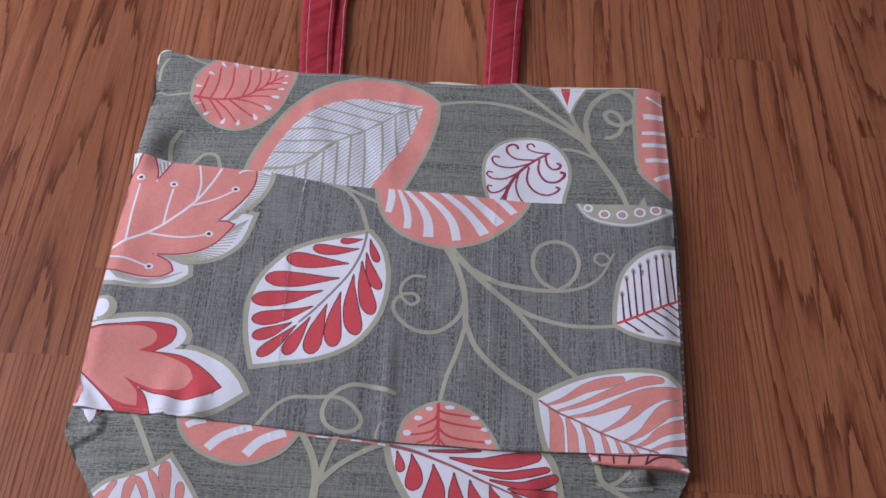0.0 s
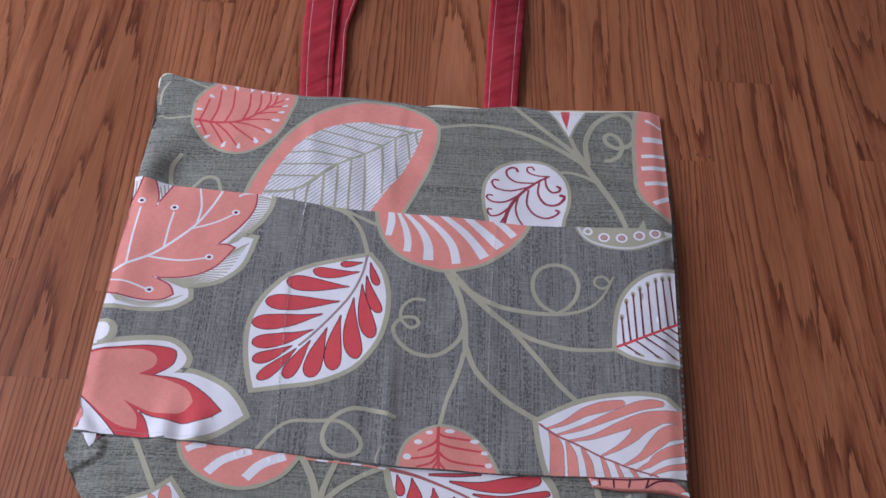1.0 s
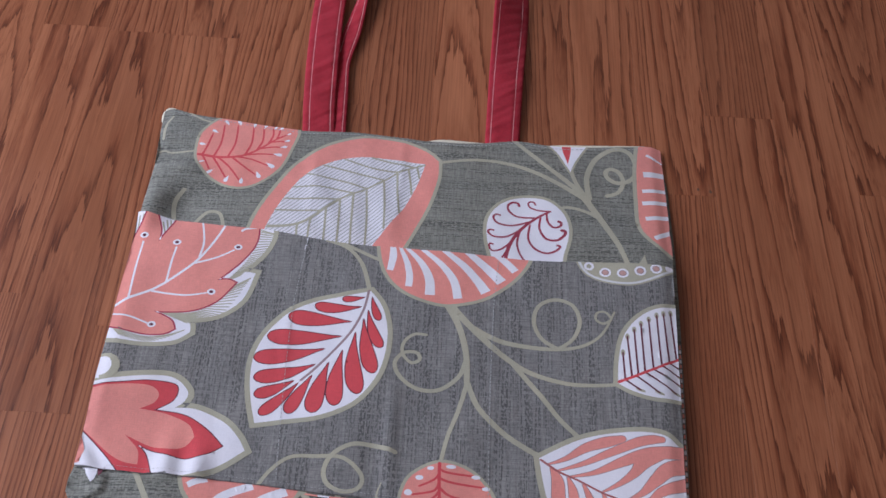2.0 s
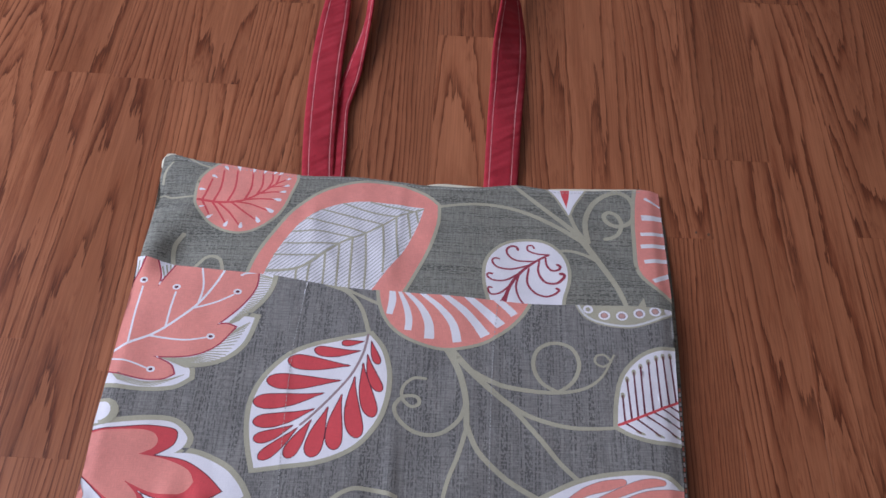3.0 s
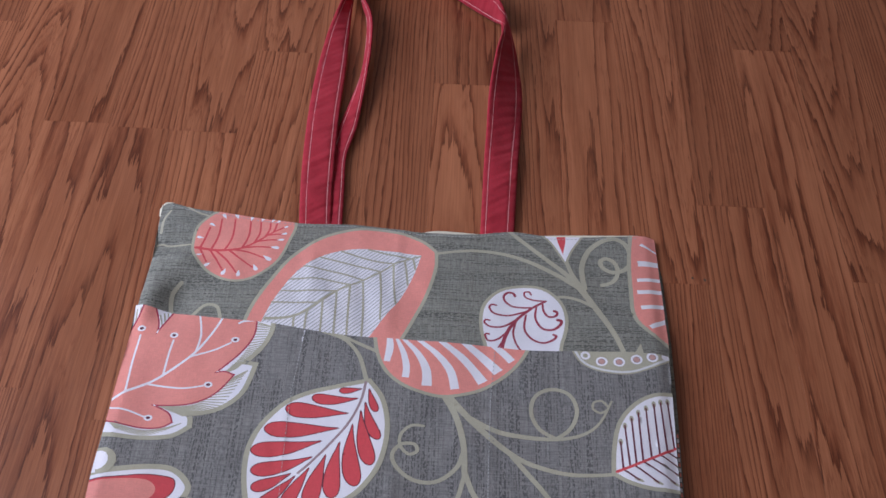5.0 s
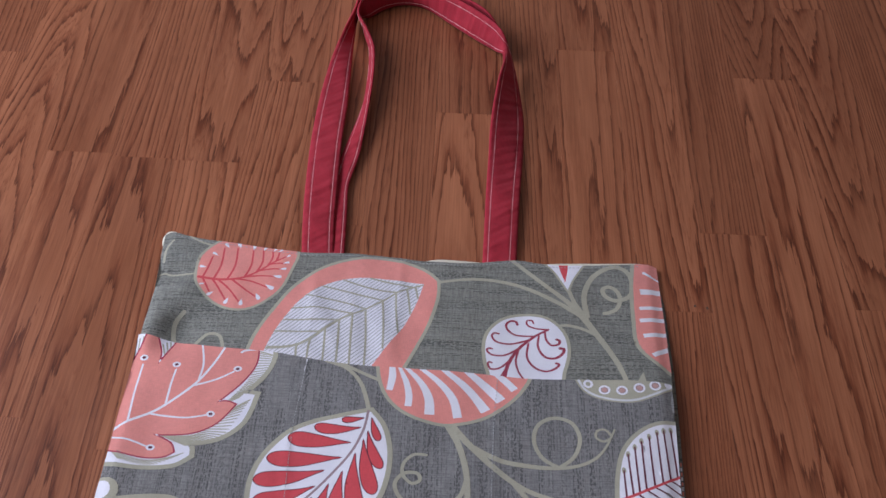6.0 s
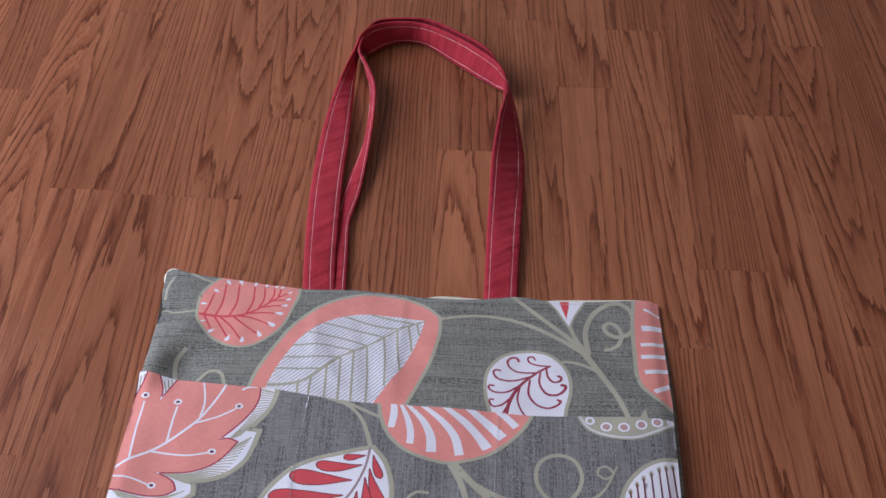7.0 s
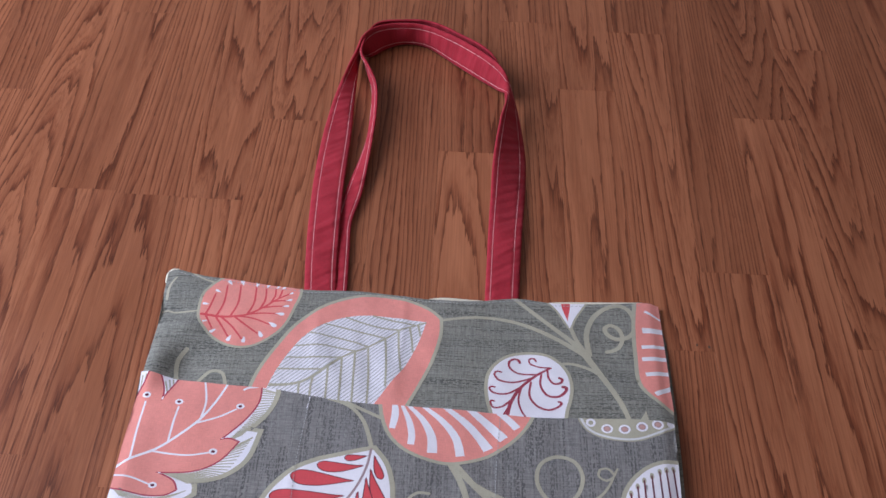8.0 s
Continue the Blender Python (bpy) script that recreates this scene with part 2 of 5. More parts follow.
def line(pts, w0, w1=None, n=7, caps=True):
    """A drawn line as a row of quads, its width going from w0 to w1."""
    w1 = w0 if w1 is None else w1
    C = spline(pts, n)
    L, R = [], []
    for i, p in enumerate(C):
        t = C[min(i + 1, len(C) - 1)] - C[max(i - 1, 0)]
        t = t / (np.linalg.norm(t) + 1e-9)
        w = (w0 + (w1 - w0) * i / (len(C) - 1)) / 2
        nrm = np.array((-t[1], t[0])) * w
        L.append(p + nrm)
        R.append(p - nrm)
    quads = []
    for i in range(len(C) - 1):
        for tri in ([R[i], R[i + 1], L[i + 1]], [R[i], L[i + 1], L[i]]):
            u, v = tri[1] - tri[0], tri[2] - tri[0]
            if abs(u[0] * v[1] - u[1] * v[0]) > 2e-9:
                quads.append(ccw(tri))
    if caps:
        quads += [disc(C[0], w0 / 2, n=10), disc(C[-1], w1 / 2, n=10)]
    return quads


def blade(pts, widths, n=7, tip=0.0):
    """A stripe whose width follows widths from point to point; tip: how far its end is rounded, in widths."""
    C, W = spline(pts, n), spline([(w,) for w in widths], n)
    L, R = [], []
    for i, p in enumerate(C):
        t = C[min(i + 1, len(C) - 1)] - C[max(i - 1, 0)]
        t = t / (np.linalg.norm(t) + 1e-9)
        nrm = np.array((-t[1], t[0])) * max(W[i][0], 0.5) * P / 2
        L.append(p + nrm)
        R.append(p - nrm)
    if tip:
        mid, half = (L[-1] + R[-1]) / 2, (L[-1] - R[-1]) / 2
        ahead = np.array((half[1], -half[0])) * 2 * tip
        R += [mid - half * math.cos(a) + ahead * math.sin(a) for a in (math.pi * k / 8 for k in range(1, 8))]
    return ccw(R + L[::-1])


def drop(tail, end, w, bend=0.0):
    """A petal: pointed at tail, round at end, w wide, bowed sideways by bend."""
    a, b = np.array(tail, float), np.array(end, float)
    d = b - a
    n = np.array((-d[1], d[0]))
    n = n / np.linalg.norm(n)
    prof = ((0.0, 0.0), (0.1, 0.06), (0.28, 0.22), (0.5, 0.40), (0.72, 0.49), (0.86, 0.46), (0.95, 0.31), (0.985, 0.16))
    mid = lambda s: a + d * s + n * bend * math.sin(math.pi * s)
    side = [mid(s) + n * w * h for s, h in prof]
    other = [mid(s) - n * w * h for s, h in prof[1:]][::-1]
    return ccw(spline(side + [mid(1.0)] + other, 3, True))


def petal(tail, mid, end, w):
    """A petal whose middle line runs through mid."""
    a, b = np.array(tail, float), np.array(end, float)
    d = b - a
    n = np.array((-d[1], d[0])) / np.linalg.norm(d)
    return drop(tail, end, w, float(np.dot(np.array(mid, float) - (a + b) / 2, n)))


def inside(p, poly):
    x, y = p
    c = False
    for (x0, y0), (x1, y1) in zip(poly, poly[1:] + poly[:1]):
        if (y0 > y) != (y1 > y) and x < (x1 - x0) * (y - y0) / (y1 - y0) + x0:
            c = not c
    return c


def planar(clip, layers, step=0.0026):
    """Triangles of the drawn shapes inside clip; where shapes overlap the later one wins. Returns points, faces and layer numbers."""
    verts, faces, ids = [], [], []

    def add(poly, layer):
        faces.append(list(range(len(verts), len(verts) + len(poly))))
        verts.extend(Vector((float(p[0]), float(p[1]))) for p in poly)
        ids.append(layer)

    add(ccw(list(clip)), -1)
    for k, polys in enumerate(layers):
        for poly in polys:
            add(ccw(list(poly)), k)
    shown = verts[len(faces[0]):] or verts
    lo = (min(v[0] for v in shown), min(v[1] for v in shown))
    hi = (max(v[0] for v in shown), max(v[1] for v in shown))
    for i in range(int((hi[0] - lo[0]) / step) + 1):
        for j in range(int((hi[1] - lo[1]) / step) + 1):
            verts.append(Vector((lo[0] + (i + 0.37) * step, lo[1] + (j + 0.41 + 0.5 * (i % 2)) * step)))
    vs, _, fs, _, _, of = delaunay_2d_cdt(verts, [], faces, 0, 1e-7, True)
    keep, lay = [], []
    for f, o in zip(fs, of):
        if 0 in o:
            top = max((ids[k] for k in o), default=-1)
            if top >= 0 or not layers:
                keep.append(f)
                lay.append(max(top, 0))
    used = sorted({i for f in keep for i in f})
    at = {v: i for i, v in enumerate(used)}
    return [tuple(vs[i]) for i in used], [[at[i] for i in f] for f in keep], lay


# ---- the room ----
def wall(name, me):
    return tagged(part(name, me), "plain painted room wall", "wall", kind="structure")


wall("wall_east", box_mesh("wall_east", EAST, EAST + 0.12, SOUTH, NORTH, 0, CEIL, WALL))
wall("wall_south", box_mesh("wall_south", WEST - 0.12, EAST + 0.12, SOUTH - 0.12, SOUTH, 0, CEIL, WALL))
wall("wall_north", box_mesh("wall_north", WEST - 0.12, EAST + 0.12, NORTH, NORTH + 0.12, 0, CEIL, WALL))
bm = bmesh.new()
for y0, y1, z0, z1 in ((SOUTH, WIN[0], 0, CEIL), (WIN[1], NORTH, 0, CEIL), (WIN[0], WIN[1], 0, WIN[2]), (WIN[0], WIN[1], WIN[3], CEIL)):
    m = Matrix.Translation((WEST - 0.06, (y0 + y1) / 2, (z0 + z1) / 2)) @ Matrix.Diagonal((0.12, y1 - y0, z1 - z0, 1))
    bmesh.ops.create_cube(bm, size=1.0, matrix=m)
me = bpy.data.meshes.new("wall_west")
bm.to_mesh(me)
bm.free()
me.materials.append(WALL)
wall("wall_west", me)
tagged(part("ceiling", box_mesh("ceiling", WEST - 0.12, EAST + 0.12, SOUTH - 0.12, NORTH + 0.12, CEIL, CEIL + 0.1, CEILING)),
       "plain white painted ceiling", "ceiling", kind="structure")
window = tagged(new("window_1"), "white framed daylight window in the wall", "window", kind="structure")
window.location = (WEST, WIN[0], WIN[2])
bpy.context.view_layer.update()
for y0, y1, z0, z1 in ((WIN[0], WIN[0] + 0.05, WIN[2], WIN[3]), (WIN[1] - 0.05, WIN[1], WIN[2], WIN[3]),
                       (WIN[0] + 0.05, WIN[1] - 0.05, WIN[2], WIN[2] + 0.05), (WIN[0] + 0.05, WIN[1] - 0.05, WIN[3] - 0.05, WIN[3])):
    part("window_frame", box_mesh("window_frame", WEST - 0.11, WEST - 0.06, y0, y1, z0, z1, TRIM, 0.004), window)

# ---- the floor: strips of oak laminate ----
STRIP, SEAM = 0.0677, 0.352
NEAR = (-0.60, 0.76, -0.75, 1.05)
floor = tagged(part("floor", box_mesh("floor", WEST, EAST, SOUTH, NORTH, -0.06, -0.0085, UNDERLAY)),
               "reddish oak laminate strip floor", "floor", kind="structure")
bpy.context.view_layer.update()
JOINTS = {-11: (-0.2, 0.56), -10: (-0.22, 0.134, 0.480), -9: (-0.339, 0.129), -8: (-0.25, 0.127), -7: (-0.1, 0.271), -6: (0.038,), -5: (-0.15, 0.62), -4: (-0.17, 0.226),
          -3: (-0.2, 0.497), -2: (-0.2, 0.355), -1: (-0.431, -0.062, 0.483), 0: (-0.43, 0.048), 1: (-0.47, 0.313), 2: (-0.05, 0.462), 3: (0.62,)}
# the figure of strips that can be told apart, by strip and lower joint: heart line across the strip, bow, rings a metre, tone
FIGURE = {(-8, -0.25): (1.3, 2.5, 2, 0.9), (-10, 0.134): (0.45, 2.2, 2, 0.4), (-10, -0.22): (0.6, 2.5, 3, 0.8), (-7, 0.271): (0.5, 4.5, 10, 0.55), (-8, 0.127): (0.6, 3.5, 7, 0.6), (-11, -0.2): (0.55, 5.0, -10, 0.75),
          (-9, 0.129): (1.5, 2.8, 2, 0.6), (0, -0.43): (1.3, 2.2, 2, 0.75), (-4, -0.17): (0.5, 2.6, -5, 1.0), (-5, -0.15): (-0.7, 2.6, 2, 0.5), (-2, -0.2): (0.5, 3.6, 2, 0.9),
          (1, 0.313): (0.55, 6.0, 13, 0.2), (1, -0.47): (0.2, 2.8, -4, 0.8), (2, -0.05): (0.45, 5.0, 11, 0.6), (0, 0.048): (-0.7, 2.6, 3, 0.4), (-1, -0.062): (0.9, 3.6, 2, 0.85)}
rng = random.Random(5)
far_v, far_f = [], []
k0, k1 = math.floor((WEST - SEAM) / STRIP), math.ceil((EAST - SEAM) / STRIP)
for k in range(k0, k1 + 1):
    # strip k lies between seams k and k - 1, its right-hand seam at SEAM + k * STRIP
    x1 = SEAM + k * STRIP
    x0 = x1 - STRIP
    cuts = sorted(JOINTS.get(k, (rng.uniform(-0.3, 0.5),)))
    low, high = cuts[0], cuts[-1]
    while low > SOUTH:
        low -= rng.uniform(0.38, 0.75)
        cuts.insert(0, max(low, SOUTH))
    while high < NORTH:
        high += rng.uniform(0.38, 0.75)
        cuts.append(min(high, NORTH))
    x0, x1 = max(x0, WEST), min(x1, EAST)
    if x1 - x0 < 0.01:
        continue
    for y0, y1 in zip(cuts, cuts[1:]):
        g = 0.00003
        a, b, c, d = x0 + g, x1 - g, y0 + g, y1 - g
        e = 0.0001
        vs = [(a, c, -0.008), (b, c, -0.008), (b, d, -0.008), (a, d, -0.008), (a, c, -e), (b, c, -e), (b, d, -e), (a, d, -e),
              (a + e, c + e, 0), (b - e, c + e, 0), (b - e, d - e, 0), (a + e, d - e, 0)]
        fs = [(8, 9, 10, 11)] + [(i + s, (i + 1) % 4 + s, (i + 1) % 4 + s + 4, i + s + 4) for s in (0, 4) for i in range(4)]
        if NEAR[0] < (x0 + x1) / 2 < NEAR[1] and y1 > NEAR[2] and y0 < NEAR[3]:
            heart, bow, rings, tone = FIGURE.get((k, y0), (rng.uniform(-0.6, 1.6), rng.uniform(2.4, 5), rng.choice((-1, 1)) * rng.uniform(1, 7), rng.uniform(0.3, 0.85)))
            plank = part("plank", mesh_of("plank", vs, fs, [OAK], smooth=False), floor)
            plank.color = ((heart + 2) / 5, 2.0 * bow / 20, (rings + 60) / 120, tone)
        else:
            far_f += [[i + len(far_v) for i in f] for f in fs]
            far_v += vs
for x, y, w in ((0.268, -0.0545, 0.0011), (0.2795, -0.0565, 0.0013), (-0.30, 0.36, 0.001)):
    ring = [(x + w * math.cos(a), y + 1.5 * w * math.sin(a), 0.0004) for a in (k * math.pi / 5 for k in range(10))]
    part("pin_knot", mesh_of("pin_knot", ring + [(x, y, 0.0005)], [(k, (k + 1) % 10, 10) for k in range(10)], [UNDERLAY]), floor, "tiny dark pin knot in the oak")
tagged(part("planks", mesh_of("planks", far_v, far_f, [OAK_FAR], smooth=False), floor), kind="stuff")

# ---- the tote bag ----
bag = new("tote_bag")
tagged(bag, "grey tote bag with coral leaf print and crimson handles", "tote bag")
bag.location = (0.0, -0.2, 0.0)
bpy.context.view_layer.update()


def bump_at(x, y, c, sx, sy, h, turn=0.0):
    dx, dy = x - c[0], y - c[1]
    cs, sn = math.cos(turn), math.sin(turn)
    u, v = (dx * cs + dy * sn) / sx, (-dx * sn + dy * cs) / sy
    return h * math.exp(-0.5 * (u * u + v * v))


def crease(x, y, a, b, w, h):
    """A ridge from a to b."""
    ax, ay = b[0] - a[0], b[1] - a[1]
    s = min(1.0, max(0.0, ((x - a[0]) * ax + (y - a[1]) * ay) / (ax * ax + ay * ay)))
    d = math.hypot(x - a[0] - s * ax, y - a[1] - s * ay)
    return h * math.exp(-0.5 * (d / w) ** 2) * math.sin(math.pi * min(1, max(0, s * 0.9 + 0.05)))


def eased(v):
    v = min(1.0, max(0.0, v))
    return v * v * (3 - 2 * v)


def raised(x, y):
    """The side with the folded bottom under it stands higher."""
    return 0.006 * eased((x - 0.10) / 0.13) * eased((-y - 0.08) / 0.12)


def relief(x, y):
    """How high the cloth stands: a soft pillow with dents and creases."""
    z = 0.006 + 0.0025 * max(0, 1 - (x / 0.24) ** 2) * max(0, 1 - ((y + 0.2) / 0.22) ** 2)
    z += raised(x, y)
    z += bump_at(x, y, (-0.2313, -0.1140), 0.013, 0.019, 0.0085, -0.2)
    z += bump_at(x, y, (-0.2121, -0.1129), 0.015, 0.017, -0.004)
    z += bump_at(x, y, (-0.2113, -0.0685), 0.014, 0.009, 0.0045, -0.3)
    z += bump_at(x, y, (-0.2307, -0.0467), 0.012, 0.008, -0.003, -0.3)
    z += bump_at(x, y, (-0.2152, -0.0190), 0.016, 0.007, 0.0022, -0.4)
    z += crease(x, y, (-0.0028, -0.2910), (-0.0017, -0.4096), 0.004, 0.0019)
    z += crease(x, y, (-0.0201, -0.3358), (-0.0082, -0.4148), 0.006, -0.0012)
    z += crease(x, y, (-0.1006, -0.1567), (-0.0861, -0.3911), 0.0028, 0.0005)
    z += crease(x, y, (0.0807, -0.1426), (0.0780, -0.3610), 0.0026, 0.0005)
    z += crease(x, y, (-0.0922, -0.0179), (-0.0897, -0.1426), 0.004, 0.0008)
    z += crease(x, y, (-0.0096, -0.0116), (-0.0141, -0.1509), 0.003, 0.0008)
    for c, h in (((-0.1733, -0.3872), 0.0036), ((-0.1609, -0.3890), -0.0015), ((-0.1483, -0.3888), 0.0036), ((-0.1847, -0.3869), -0.0008), ((-0.1353, -0.3890), -0.0008)):
        z += bump_at(x, y, c, 0.007, 0.016, h)
    z += bump_at(x, y, (-0.2204, -0.2212), 0.02, 0.05, -0.0012, 0.4)
    z += bump_at(x, y, (-0.1137, -0.2865), 0.055, 0.065, -0.0036)
    z += crease(x, y, (-0.2442, -0.2101), (-0.2402, -0.3748), 0.016, 0.0035)
    z += crease(x, y, (-0.2403, -0.3627), (-0.2165, -0.3936), 0.004, -0.0028)
    for a, b, w, h in (((-0.0950, -0.0560), (-0.0620, -0.1480), 0.006, 0.0011), ((-0.0520, -0.0420), (-0.0330, -0.1530), 0.005, -0.0011), ((-0.0300, -0.0650), (-0.0180, -0.1450), 0.005, 0.0013),
                       ((-0.0720, -0.1020), (-0.0250, -0.0900), 0.006, 0.0009), ((-0.1120, -0.1000), (-0.0800, -0.1250), 0.006, -0.0009)):
        z += crease(x, y, a, b, w, h)
    side = 0.2362 - 0.034 * max(0.0, -y - 0.14)
    z -= 0.0024 * (1 - eased((side - x) / 0.013)) + 0.0020 * (1 - eased((x + 0.2435) / 0.011))
    z += 0.0017 * noise.noise(Vector((x * 17, y * 13, 3.1))) + 0.0008 * noise.noise(Vector((x * 42, y * 26, 7.7)))
    return z


TOP = spline([(-0.2447, 0.0086), (-0.2365, 0.0116), (-0.2108, 0.0040), (-0.1694, -0.0016), (-0.1092, -0.0097), (-0.0608, -0.0092), (-0.0176, -0.0122), (0.0094, -0.0156), (0.0363, -0.0166), (0.0631, -0.0145),
              (0.0980, -0.0086), (0.1302, -0.0130), (0.1706, -0.0113), (0.2194, -0.0074), (0.2349, -0.0092)], 4)
RIGHT_UP = [(0.2357, -0.0526), (0.2362, -0.1030), (0.2360, -0.1428)]
RIGHT_LOW = [(0.2334, -0.2013), (0.2317, -0.2557), (0.2302, -0.3123), (0.2278, -0.3654), (0.2271, -0.4077)]
LEFT_UP = [(-0.2437, -0.0210), (-0.2410, -0.0659), (-0.2410, -0.1055), (-0.2415, -0.1292)]
LEFT_LOW = [(-0.2427, -0.1649), (-0.2433, -0.2100), (-0.2426, -0.2588), (-0.2433, -0.3050), (-0.2423, -0.3487), (-0.2427, -0.3877)]
MOUTH = spline([(-0.2425, -0.1292), (-0.2114, -0.1336), (-0.1705, -0.1381), (-0.1451, -0.1399), (-0.1198, -0.1418), (-0.0892, -0.1472), (-0.0488, -0.1526), (-0.0089, -0.1545), (0.0410, -0.1569), (0.0758, -0.1590),
                (0.1056, -0.1613), (0.1452, -0.1612), (0.1896, -0.1608), (0.2340, -0.1632)], 4)
HEM = spline([(-0.2425, -0.3882), (-0.2194, -0.3909), (-0.1979, -0.3920), (-0.1585, -0.3942), (-0.1237, -0.3956), (-0.0931, -0.3982), (-0.0539, -0.4018), (-0.0193, -0.4042), (0.0067, -0.4066),
              (0.0497, -0.4075), (0.0927, -0.4084), (0.1184, -0.4080), (0.1611, -0.4083), (0.1948, -0.4081), (0.2271, -0.4082)], 4)
arr = lambda pts: [np.array(p, float) for p in pts]
under = np.array((0.0, -0.02))
over = np.array((0.0, 0.006))
UPPER = ccw(TOP + arr(RIGHT_UP) + [p + under for p in MOUTH[::-1]] + arr(LEFT_UP)[::-1])
POCKET = ccw(MOUTH + arr(RIGHT_LOW) + HEM[::-1] + arr(LEFT_LOW)[::-1])
GUSSET = ccw([p + over for p in HEM] + arr([(0.2290, -0.4197), (0.2275, -0.4262), (0.2235, -0.4340), (0.2088, -0.4548), (0.1908, -0.4801), (-0.1657, -0.5194), (-0.1921, -0.4949), (-0.2147, -0.4582), (-0.2297, -0.4365),
                                            (-0.2383, -0.4226), (-0.2443, -0.4107), (-0.2448, -0.4008)]))


def upper_z(x, y):
    return relief(x, y)


def pocket_z(x, y):
    lip = min(abs(y - (MOUTH[0][1] + (x - MOUTH[0][0]) * (MOUTH[-1][1] - MOUTH[0][1]) / (MOUTH[-1][0] - MOUTH[0][0]))), 0.05)
    return relief(x, y) + 0.0012 + 0.0012 * math.exp(-(lip / 0.008) ** 2)


HEM_X, HEM_Y = [p[0] for p in HEM], [p[1] for p in HEM]


def gusset_z(x, y):
    """The boxed bottom: a tucked corner at one end, a hollow under the turned corner at the other."""
    z = 0.0055 + raised(x, y) + 0.0014 * noise.noise(Vector((x * 20, y * 20, 9.0)))
    tuck = 0.815 * (y + 0.4262) - 0.580 * (x + 0.2396)
    z += 0.0030 * eased((tuck + 0.0015) / 0.003) * eased((-0.213 - x) / 0.006) * eased((-0.3885 - y) / 0.004)
    z += crease(x, y, (-0.2460, -0.4020), (-0.2270, -0.4110), 0.003, -0.0020)
    z += crease(x, y, (-0.2340, -0.3900), (-0.2240, -0.4040), 0.004, 0.0015)
    z += crease(x, y, (-0.2062, -0.4045), (-0.1846, -0.4396), 0.008, -0.002)
    z -= 0.003 * eased((x - 0.10) / 0.12) * eased((-y - 0.410) / 0.02) + 0.24 * max(0.0, -y - 0.414) * eased((x - 0.105) / 0.03)
    z += bump_at(x, y, (0.1930, -0.4265), 0.006, 0.005, 0.0055)
    z -= 0.012 * eased((x - 0.1975) / 0.004) * math.exp(-((y + 0.4250) / 0.0042) ** 4)
    z += bump_at(x, y, (0.1141, -0.4150), 0.12, 0.006, -0.002)
    z += bump_at(x, y, (-0.1850, -0.4500), 0.030, 0.045, 0.0045)
    z -= 0.0042 * (1 - eased((x + 0.246) / 0.050))
    covered = eased((y - float(np.interp(x, HEM_X, HEM_Y)) + 0.0045) / 0.004)
    z += covered * min(0.0, pocket_z(x, y) - 0.0014 - z)
    return max(z, 0.0018)


def panel(name, outline, z_of, mat, label, down=0.0008, step=0.0026):
    """A sheet of cloth over the outline, with a turned-down edge."""
    pts, fs, ids = planar(outline, [], step)
    vs = [(x, y, z_of(x, y)) for x, y in pts]
    count = {}
    for f in fs:
        for a, b in zip(f, f[1:] + f[:1]):
            count[(a, b)] = 1
    n = len(vs)
    rim = [(a, b) for a, b in count if (b, a) not in count]
    at = {}
    for a, b in rim:
        for v in (a, b):
            if v not in at:
                at[v] = len(vs)
                x, y, z = vs[v]
                vs.append((x, y, min(down, z - 0.0004)))
    fs = fs + [[b, a, at[a], at[b]] for a, b in rim]
    return part(name, mesh_of(name, vs, fs, [mat]), bag, label)


upper = panel("front_panel", UPPER, upper_z, GREY_FLAT, "grey slubbed cotton with large coral leaves")
pocket = panel("pocket", POCKET, pocket_z, GREY_UP, "wide open-topped patch pocket of printed grey cotton", 0.002)
gusset = panel("bottom_gusset", GUSSET, gusset_z, GREY_FLAT, "folded boxed bottom of printed grey cotton", 0.0008, 0.002)


def printed(name, sheet, layers, label="", lift=0.0002):
    """A motif printed on a sheet: (material, outlines) from the lowest to the topmost."""
    clip, z_of = {"u": (UPPER, upper_z), "p": (POCKET, pocket_z), "g": (GUSSET, gusset_z)}[sheet]
    pts, fs, ids = planar(clip, [polys for _, polys in layers])
    if not fs:
        return None
    lift = lift * 0.3 + (0.00028 if sheet == "g" else 0.00013)
    vs = [(x, y, z_of(x, y) + lift) for x, y in pts]
    me = mesh_of(name, vs, fs, [m for m, _ in layers], ids)
    return part(name, me, {"u": upper, "p": pocket, "g": gusset}[sheet], label)


def vine(sheet, *runs, name="vine_print"):
    """Beige tendrils; each run is (points, first width, last width)."""
    polys = []
    for pts, w0, w1 in runs:
        polys += line(pts, 0.8 * w0 * P, 0.8 * w1 * P)
    return printed(name, sheet, [(BEIGE, polys)], lift=0.00012)


def outward(c):
    """The way out from the middle of the round leaf."""
    d = np.array(c) - np.array((-0.1580, -0.0410))
    return d / np.linalg.norm(d)


